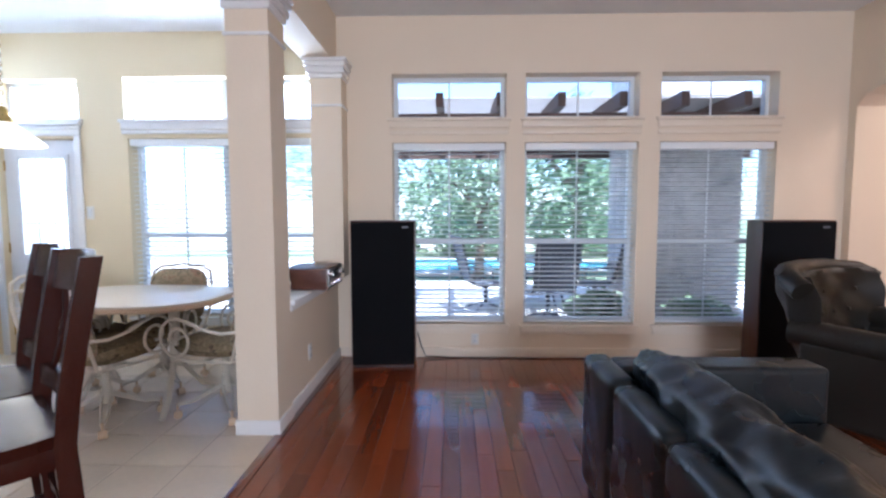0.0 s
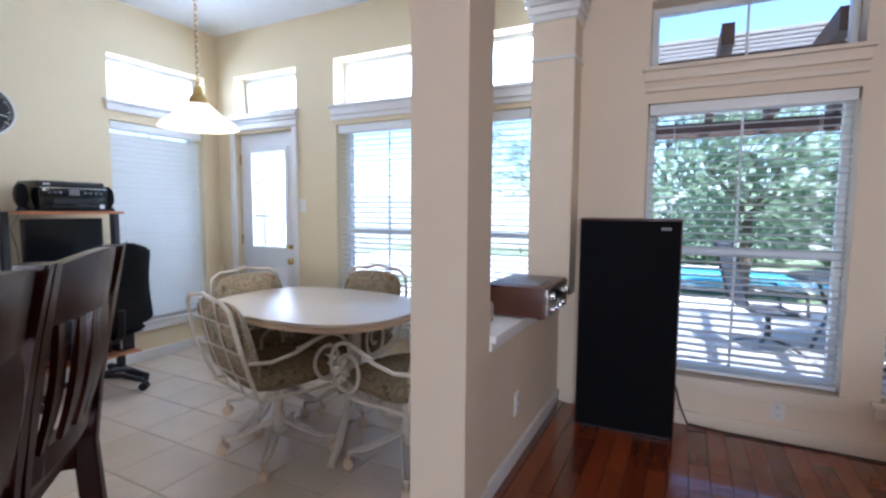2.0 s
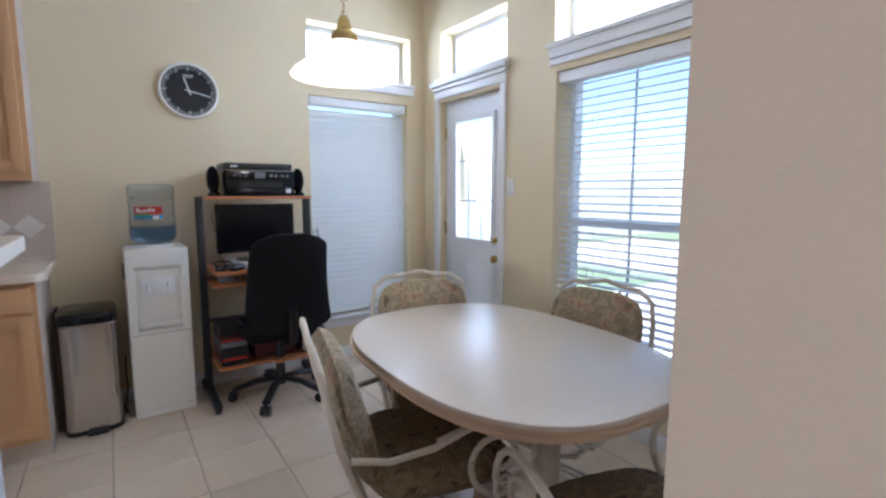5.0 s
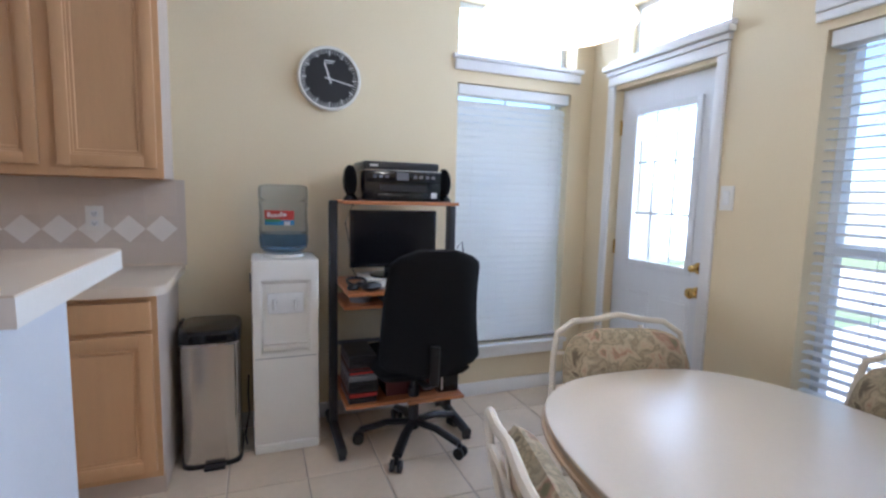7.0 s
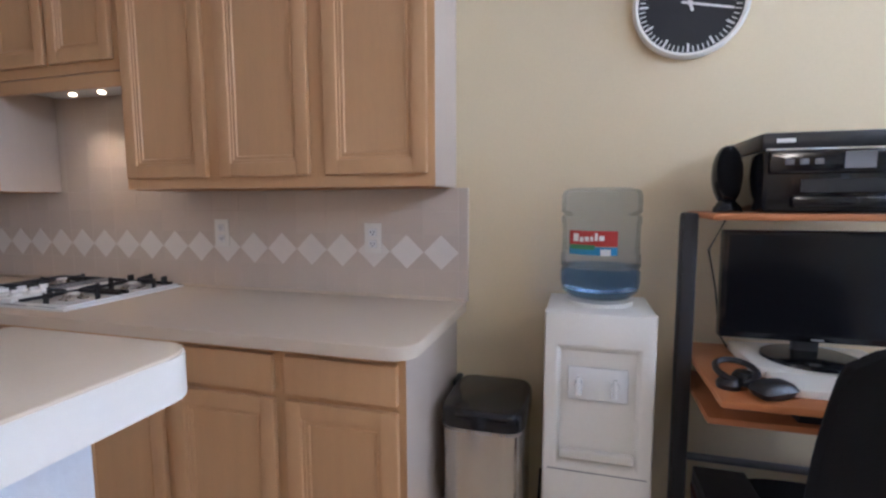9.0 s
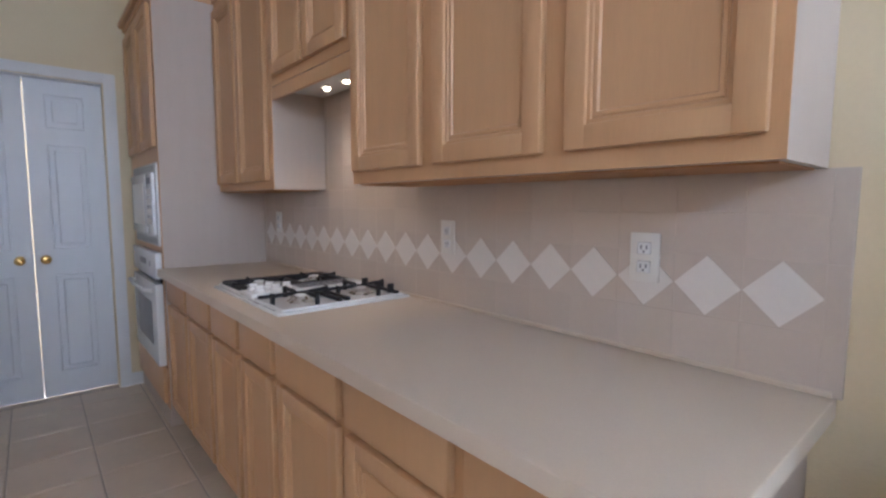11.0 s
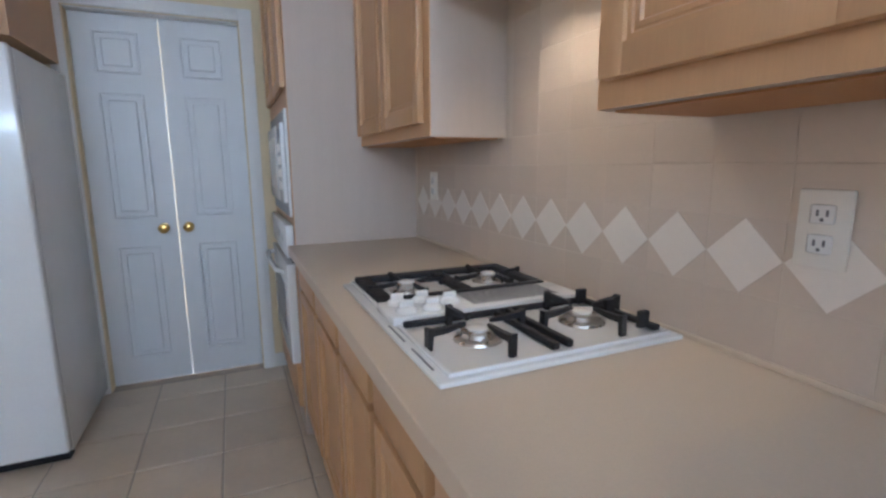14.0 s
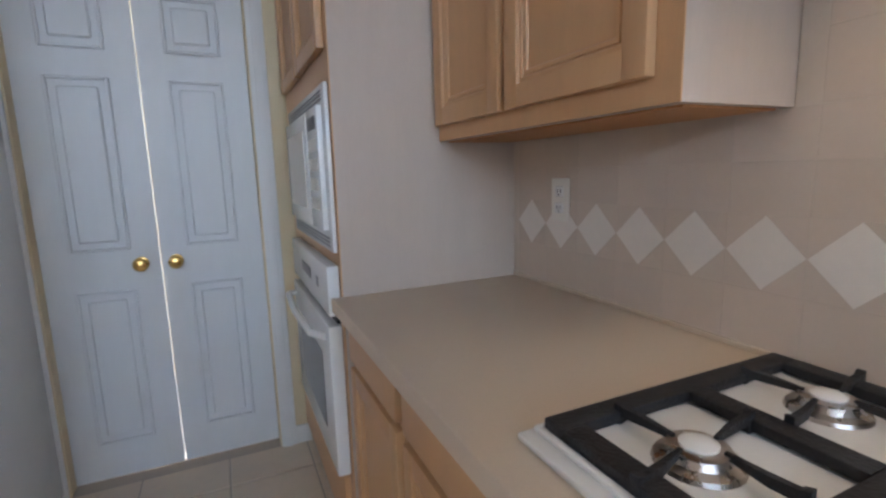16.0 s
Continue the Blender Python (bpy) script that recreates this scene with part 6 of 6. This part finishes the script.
def sofa():
    s = thing("sofa", Matrix(), "dark green-black leather sofa with loose back cushions", "sofa")
    x0, x1, y0, y1 = 0.36, 1.32, 2.25, 4.18
    # back runs along the west side; the arm closes the far end
    segs = [(y0, y0 + 0.5), (y0 + 0.5, y0 + 1.12), (y0 + 1.12, y0 + 1.55), (y0 + 1.55, y1)]
    for a, b in segs:
        bm = boxed(x0, x0 + 0.115, a + 0.0005, b - 0.0005, 0.10, 0.67, bevel=0.05, seg=6)
        bmesh.ops.subdivide_edges(bm, edges=[e for e in bm.edges if e.calc_length() > 0.12], cuts=9, use_grid_fill=True)
        part("backrest", wrinkle(bm, 0.010, (0, 1.3, 0.4), (5, 5, 3)), LEATHER, s, "piped leather back", 80)
    bm = bmesh.new()
    box(bm, x0 + 0.111, x1, y1 - 0.17, y1, 0.10, 0.655, 0.03, 4)
    part("armrest", bm, LEATHER, s)
    part("armrest", boxed(x0 + 0.111, x1, y0, y0 + 0.17, 0.10, 0.655, bevel=0.03, seg=4), LEATHER, s)
    part("seat_base", boxed(x0 + 0.111, x1 - 0.02, y0 + 0.171, y1 - 0.171, 0.10, 0.30, bevel=0.02), LEATHER, s)
    for a, b in ((y0 + 0.175, (y0 + y1) / 2 - 0.002), ((y0 + y1) / 2 + 0.002, y1 - 0.175)):
        part("seat_cushion", boxed(x0 + 0.16, x1, a, b, 0.301, 0.44, bevel=0.045, seg=4), LEATHER, s)
    for i, (a, b) in enumerate(((y0 + 0.18, y1 - 0.22),)):
        c = part("back_cushion", wrinkle(pillow(bmesh.new(), b - a, 0.48, 0.24, pose(x0 + 0.262, (a + b) / 2, 0.545, 0, 0, 90) @ pose(0, 0, 0, 62), 0.36, 80, 0.014, 7 + i), 0.04, (0, 0, 0), (11, 4.5, 9)), LEATHER, s, "wrinkled leather back cushion", 80)
        part("seam", tube(bmesh.new(), [(x0 + 0.222 + 0.006 * math.sin(k), a + (b - a) * (0.08 + 0.84 * k / 10), 0.752 + 0.004 * math.sin(2.2 * k)) for k in range(11)], 0.005, 6), LEATHER, c)
    for a in (x0 + 0.06, x1 - 0.08):
        for b in (y0 + 0.06, y1 - 0.06):
            part("foot", boxed(a - 0.03, a + 0.03, b - 0.03, b + 0.03, 0, 0.0995), MAHOGANY, s)


sofa()


def armchair():
    c = thing("armchair", pose(2.34, 4.82, 0, 0, 0, 212), "dark brown tufted leather wing armchair", "armchair")
    # faces +y in its own space
    bm = bmesh.new()
    n, mrow = 26, 14
    grid = {}
    for i in range(n + 1):
        for j in range(mrow + 1):
            u, v = 2 * i / n - 1, j / mrow
            z = 0.40 + 0.52 * v
            tuft = 0.014 * (math.cos(u * 9.4) * math.cos(v * 12.5 + (0 if i % 2 else 0)))
            y = -0.30 - 0.12 * v + 0.16 * abs(u) ** 3 + tuft
            grid[i, j] = bm.verts.new((0.46 * u, y, z))
            grid[i, j, 1] = bm.verts.new((0.46 * u * 1.06, y - 0.12 - 0.04 * v, z))
    for i in range(n):
        for j in range(mrow):
            bm.faces.new((grid[i, j], grid[i + 1, j], grid[i + 1, j + 1], grid[i, j + 1]))
            bm.faces.new((grid[i, j, 1], grid[i, j + 1, 1], grid[i + 1, j + 1, 1], grid[i + 1, j, 1]))
    for i in range(n):
        bm.faces.new((grid[i, mrow], grid[i + 1, mrow], grid[i + 1, mrow, 1], grid[i, mrow, 1]))
        bm.faces.new((grid[i, 0], grid[i, 0, 1], grid[i + 1, 0, 1], grid[i + 1, 0]))
    for j in range(mrow):
        for i in (0, n):
            bm.faces.new((grid[i, j], grid[i, j + 1], grid[i, j + 1, 1], grid[i, j, 1]))
    part("backrest", bm, LEATHER_BROWN, c, "button-tufted leather back", 80)
    part("top_roll", tube(bmesh.new(), [(-0.51, -0.29, 0.84), (-0.46, -0.38, 0.895), (-0.25, -0.485, 0.915), (0, -0.51, 0.918), (0.25, -0.485, 0.915), (0.46, -0.38, 0.895), (0.51, -0.29, 0.84)], 0.062, 12), LEATHER_BROWN, c)
    for i in range(5):
        for j in range(3):
            u = -0.32 + 0.16 * i + (0.08 if j % 2 else 0)
            if u > 0.36:
                continue
            v = 0.25 + 0.25 * j
            p = part("button", lathe(bmesh.new(), [(0.014, 0), (0.012, 0.006), (0.004, 0.009)], 12), LEATHER_BROWN, c)
            p.matrix_basis = pose(u, -0.292 - 0.12 * v + 0.16 * (abs(u) / 0.46) ** 3, 0.40 + 0.52 * v, -80)
    for s in (-1, 1):
        a = part("armrest", boxed(min(s * 0.36, s * 0.50), max(s * 0.36, s * 0.50), -0.30, 0.36, 0.12, 0.56, bevel=0.03, seg=4), LEATHER_BROWN, c)
        part("arm_roll", tube(bmesh.new(), [(s * 0.44, -0.36, 0.60), (s * 0.44, 0.0, 0.585), (s * 0.44, 0.34, 0.575), (s * 0.44, 0.38, 0.56)], 0.078, 14), LEATHER_BROWN, a)
    part("seat", boxed(-0.355, 0.355, -0.28, 0.36, 0.30, 0.45, bevel=0.05, seg=4), LEATHER_BROWN, c)
    part("seat_base", boxed(-0.355, 0.355, -0.36, 0.34, 0.12, 0.299, bevel=0.01), LEATHER_BROWN, c)
    for a in (-0.4, 0.4):
        for b in (-0.32, 0.3):
            part("foot", lathe(bmesh.new(), [(0.02, 0), (0.035, 0.04), (0.025, 0.09), (0.03, 0.119)], 14, (a, b, 0)), MAHOGANY, c)


armchair()


def bar_stool(m):
    """Faces +y in its own space."""
    s = thing("bar_stool", m, "dark mahogany bar stool with curved slat back", "bar stool", "stools at the bar")
    bm = bmesh.new()
    n = 14
    top, bot = {}, {}
    for i in range(n + 1):
        for j in range(n + 1):
            u, v = 2 * i / n - 1, 2 * j / n - 1
            k = 1 - 0.05 * (abs(u) ** 6 + abs(v) ** 6)
            dip = -0.012 * (1 - u * u) * (1 - v * v) + 0.006 * math.cos(3 * u) * (v > 0)
            top[i, j] = bm.verts.new((0.225 * u * k * (1 + 0.04 * v), 0.21 * v * k, 0.735 + dip))
            bot[i, j] = bm.verts.new((0.215 * u * k * (1 + 0.04 * v), 0.20 * v * k, 0.700))
    for i in range(n):
        for j in range(n):
            bm.faces.new((top[i, j], top[i + 1, j], top[i + 1, j + 1], top[i, j + 1]))
            bm.faces.new((bot[i, j], bot[i, j + 1], bot[i + 1, j + 1], bot[i + 1, j]))
    for i in range(n):
        bm.faces.new((top[i, 0], bot[i, 0], bot[i + 1, 0], top[i + 1, 0]))
        bm.faces.new((top[i, n], top[i + 1, n], bot[i + 1, n], bot[i, n]))
        bm.faces.new((top[0, i], top[0, i + 1], bot[0, i + 1], bot[0, i]))
        bm.faces.new((top[n, i], bot[n, i], bot[n, i + 1], top[n, i + 1]))
    part("seat", bm, MAHOGANY, s, "glossy saddle seat", 50)

    def curve(z):
        q = (z - 0.70) / 0.48
        return -0.195 - 0.075 * max(q, 0) ** 1.3
    for sx in (-1, 1):
        bm = bmesh.new()
        pts = [(sx * 0.205, -0.245, 0.0), (sx * 0.20, -0.215, 0.35), (sx * 0.195, -0.195, 0.70)] + [(sx * (0.195 + 0.01 * (z - 0.7) / 0.48), curve(z), z) for z in (0.82, 0.94, 1.06, 1.175)]
        rings = []
        for x, y, z in pts:
            rings.append([bm.verts.new((x + a * 0.018, y + b * 0.024, z)) for a, b in ((-1, -1), (1, -1), (1, 1), (-1, 1))])
        for a, b in zip(rings, rings[1:]):
            for k in range(4):
                bm.faces.new((a[k], a[(k + 1) % 4], b[(k + 1) % 4], b[k]))
        bm.faces.new(list(reversed(rings[0])))
        bm.faces.new(rings[-1])
        bmesh.ops.bevel(bm, geom=[e for e in bm.edges if abs(e.verts[0].co.z - e.verts[1].co.z) > 0.05], offset=0.006, segments=2, affect="EDGES")
        part("back_post", bm, MAHOGANY, s)
        part("front_leg", boxed(sx * 0.185 - 0.02, sx * 0.185 + 0.02, 0.145, 0.185, 0.0, 0.6995, bevel=0.005), MAHOGANY, s)

    def rail(z0, z1, bow, name):
        bm = bmesh.new()
        k = 12
        rows = []
        for i in range(k + 1):
            u = 2 * i / k - 1
            b = -bow * (1 - u * u)
            rows.append([bm.verts.new((0.182 * u, curve(z) + b + o, z + (0.018 * (1 - u * u) if z == z1 and z1 > 1.1 else 0))) for z, o in ((z0, -0.011), (z1, -0.011), (z1, 0.011), (z0, 0.011))])
        for a, b in zip(rows, rows[1:]):
            for q in range(4):
                bm.faces.new((a[q], a[(q + 1) % 4], b[(q + 1) % 4], b[q]))
        bm.faces.new(list(reversed(rows[0])))
        bm.faces.new(rows[-1])
        part(name, bm, MAHOGANY, s)
    rail(1.06, 1.165, 0.03, "top_rail")
    rail(0.775, 0.83, 0.02, "lower_rail")
    for i in range(5):
        u = -0.72 + 0.36 * i
        bm = bmesh.new()
        rings = []
        for q in range(9):
            z = 0.825 + 0.24 * q / 8
            b = -0.03 * (1 - u * u) - 0.012 * math.sin(math.pi * q / 8)
            w = 0.015 + 0.009 * math.sin(math.pi * q / 8)
            rings.append([bm.verts.new((0.182 * u + a * w, curve(z) + b + c * 0.006, z)) for a, c in ((-1, -1), (1, -1), (1, 1), (-1, 1))])
        for a, b in zip(rings, rings[1:]):
            for k in range(4):
                bm.faces.new((a[k], a[(k + 1) % 4], b[(k + 1) % 4], b[k]))
        part("back_slat", bm, MAHOGANY, s)
    for z, y in ((0.30, 0.165), (0.45, -0.21)):
        part("foot_rail", boxed(-0.185, 0.185, y - 0.012, y + 0.012, z, z + 0.035, bevel=0.004), MAHOGANY, s)
    for sx in (-1, 1):
        part("side_rail", boxed(sx * 0.19 - 0.011, sx * 0.19 + 0.011, -0.21, 0.15, 0.36, 0.395, bevel=0.004), MAHOGANY, s)
        part("seat_apron", boxed(sx * 0.18 - 0.011, sx * 0.18 + 0.011, -0.18, 0.145, 0.645, 0.6995, bevel=0.003), MAHOGANY, s)
    return s


_bs = bar_stool(pose(-1.46, 3.21, 0, 0, 0, 138))
copy_thing(_bs, pose(-1.78, 3.50, 0, 0, 0, 138))

# ---- floors, piece by piece ----
def tile_floor():
    f = thing("floor", Matrix(), "beige ceramic tile floor with grey grout", "floor", "", "structure")
    part("grout_bed", boxed(-4.5, -1.25, -2.5, 6.3, -0.06, -0.004), GROUT, f, smooth=None)
    p, g = 0.333, 0.0032
    meshes = {}
    for i in range(-1, 11):
        for j in range(-1, 19):
            x0, x1 = max(-4.5, -4.572 + i * p + g), min(-1.25, -4.572 + (i + 1) * p - g)
            y0, y1 = max(0.2, 0.08 + j * p + g), min(6.3, 0.08 + (j + 1) * p - g)
            if x1 - x0 < 0.02 or y1 - y0 < 0.02:
                continue
            key = (round(x1 - x0, 3), round(y1 - y0, 3))
            if key not in meshes:
                me = bpy.data.meshes.new("tile")
                a, b = key
                bm = boxed(-a / 2, a / 2, -b / 2, b / 2, -0.01, 0)
                top = [e for e in bm.edges if all(v.co.z > -0.001 for v in e.verts)]
                bmesh.ops.bevel(bm, geom=top, offset=0.003, segments=1, affect="EDGES")
                bm.to_mesh(me)
                bm.free()
                me.materials.append(TILE)
                meshes[key] = me
            shared("tile", meshes[key], f, pose((x0 + x1) / 2, (y0 + y1) / 2, random.uniform(-0.0006, 0.0006)))


tile_floor()


def wood_floor():
    f = thing("floor_living", Matrix(), "glossy red cherry plank floor", "floor", "", "structure")
    part("sub_floor", boxed(-1.19, 5.2, -2.5, 6.3, -0.06, -0.006), SUBFLOOR, f, smooth=None)
    part("edge_strip", boxed(-1.248, -1.1905, -2.5, 6.298, -0.06, 0.006, bevel=0.003), PLANK, f, "dark wooden edge strip")
    w, r = 0.092, random.Random(7)
    lengths = [0.6, 0.9, 1.2, 1.5]
    meshes = {}
    rest = bmesh.new()

    def plank(bm, x0, x1, y0, y1):
        box(bm, x0, x1, y0, y1, -0.008, 0)
    for i in range(70):
        x0 = -1.19 + i * w
        if x0 > 5.1:
            break
        y = 6.298
        first = True
        while y > -2.5:
            l = r.choice(lengths) * (r.uniform(0.3, 1) if first else 1)
            l = round(l * 20) / 20
            first = False
            y0 = max(-2.5, y - l)
            if x0 < 2.4 and y > 1.9:
                key = round(y - y0, 2)
                if key not in meshes:
                    me = bpy.data.meshes.new("plank")
                    bm = boxed(-w / 2 + 0.0007, w / 2 - 0.0007, -key / 2 + 0.0007, key / 2 - 0.0007, -0.008, 0)
                    top = [e for e in bm.edges if all(v.co.z > -0.001 for v in e.verts)]
                    bmesh.ops.bevel(bm, geom=top, offset=0.0012, segments=1, affect="EDGES")
                    bm.to_mesh(me)
                    bm.free()
                    me.materials.append(PLANK)
                    meshes[key] = me
                shared("plank", meshes[key], f, pose(x0 + w / 2, (y + y0) / 2, 0))
            else:
                plank(rest, x0 + 0.0007, x0 + w - 0.0007, y0 + 0.0007, y - 0.0007)
            y = y0
    ob = part("planks_beyond", rest, PLANK, f, smooth=None)
    ob["kind"] = "stuff"


wood_floor()
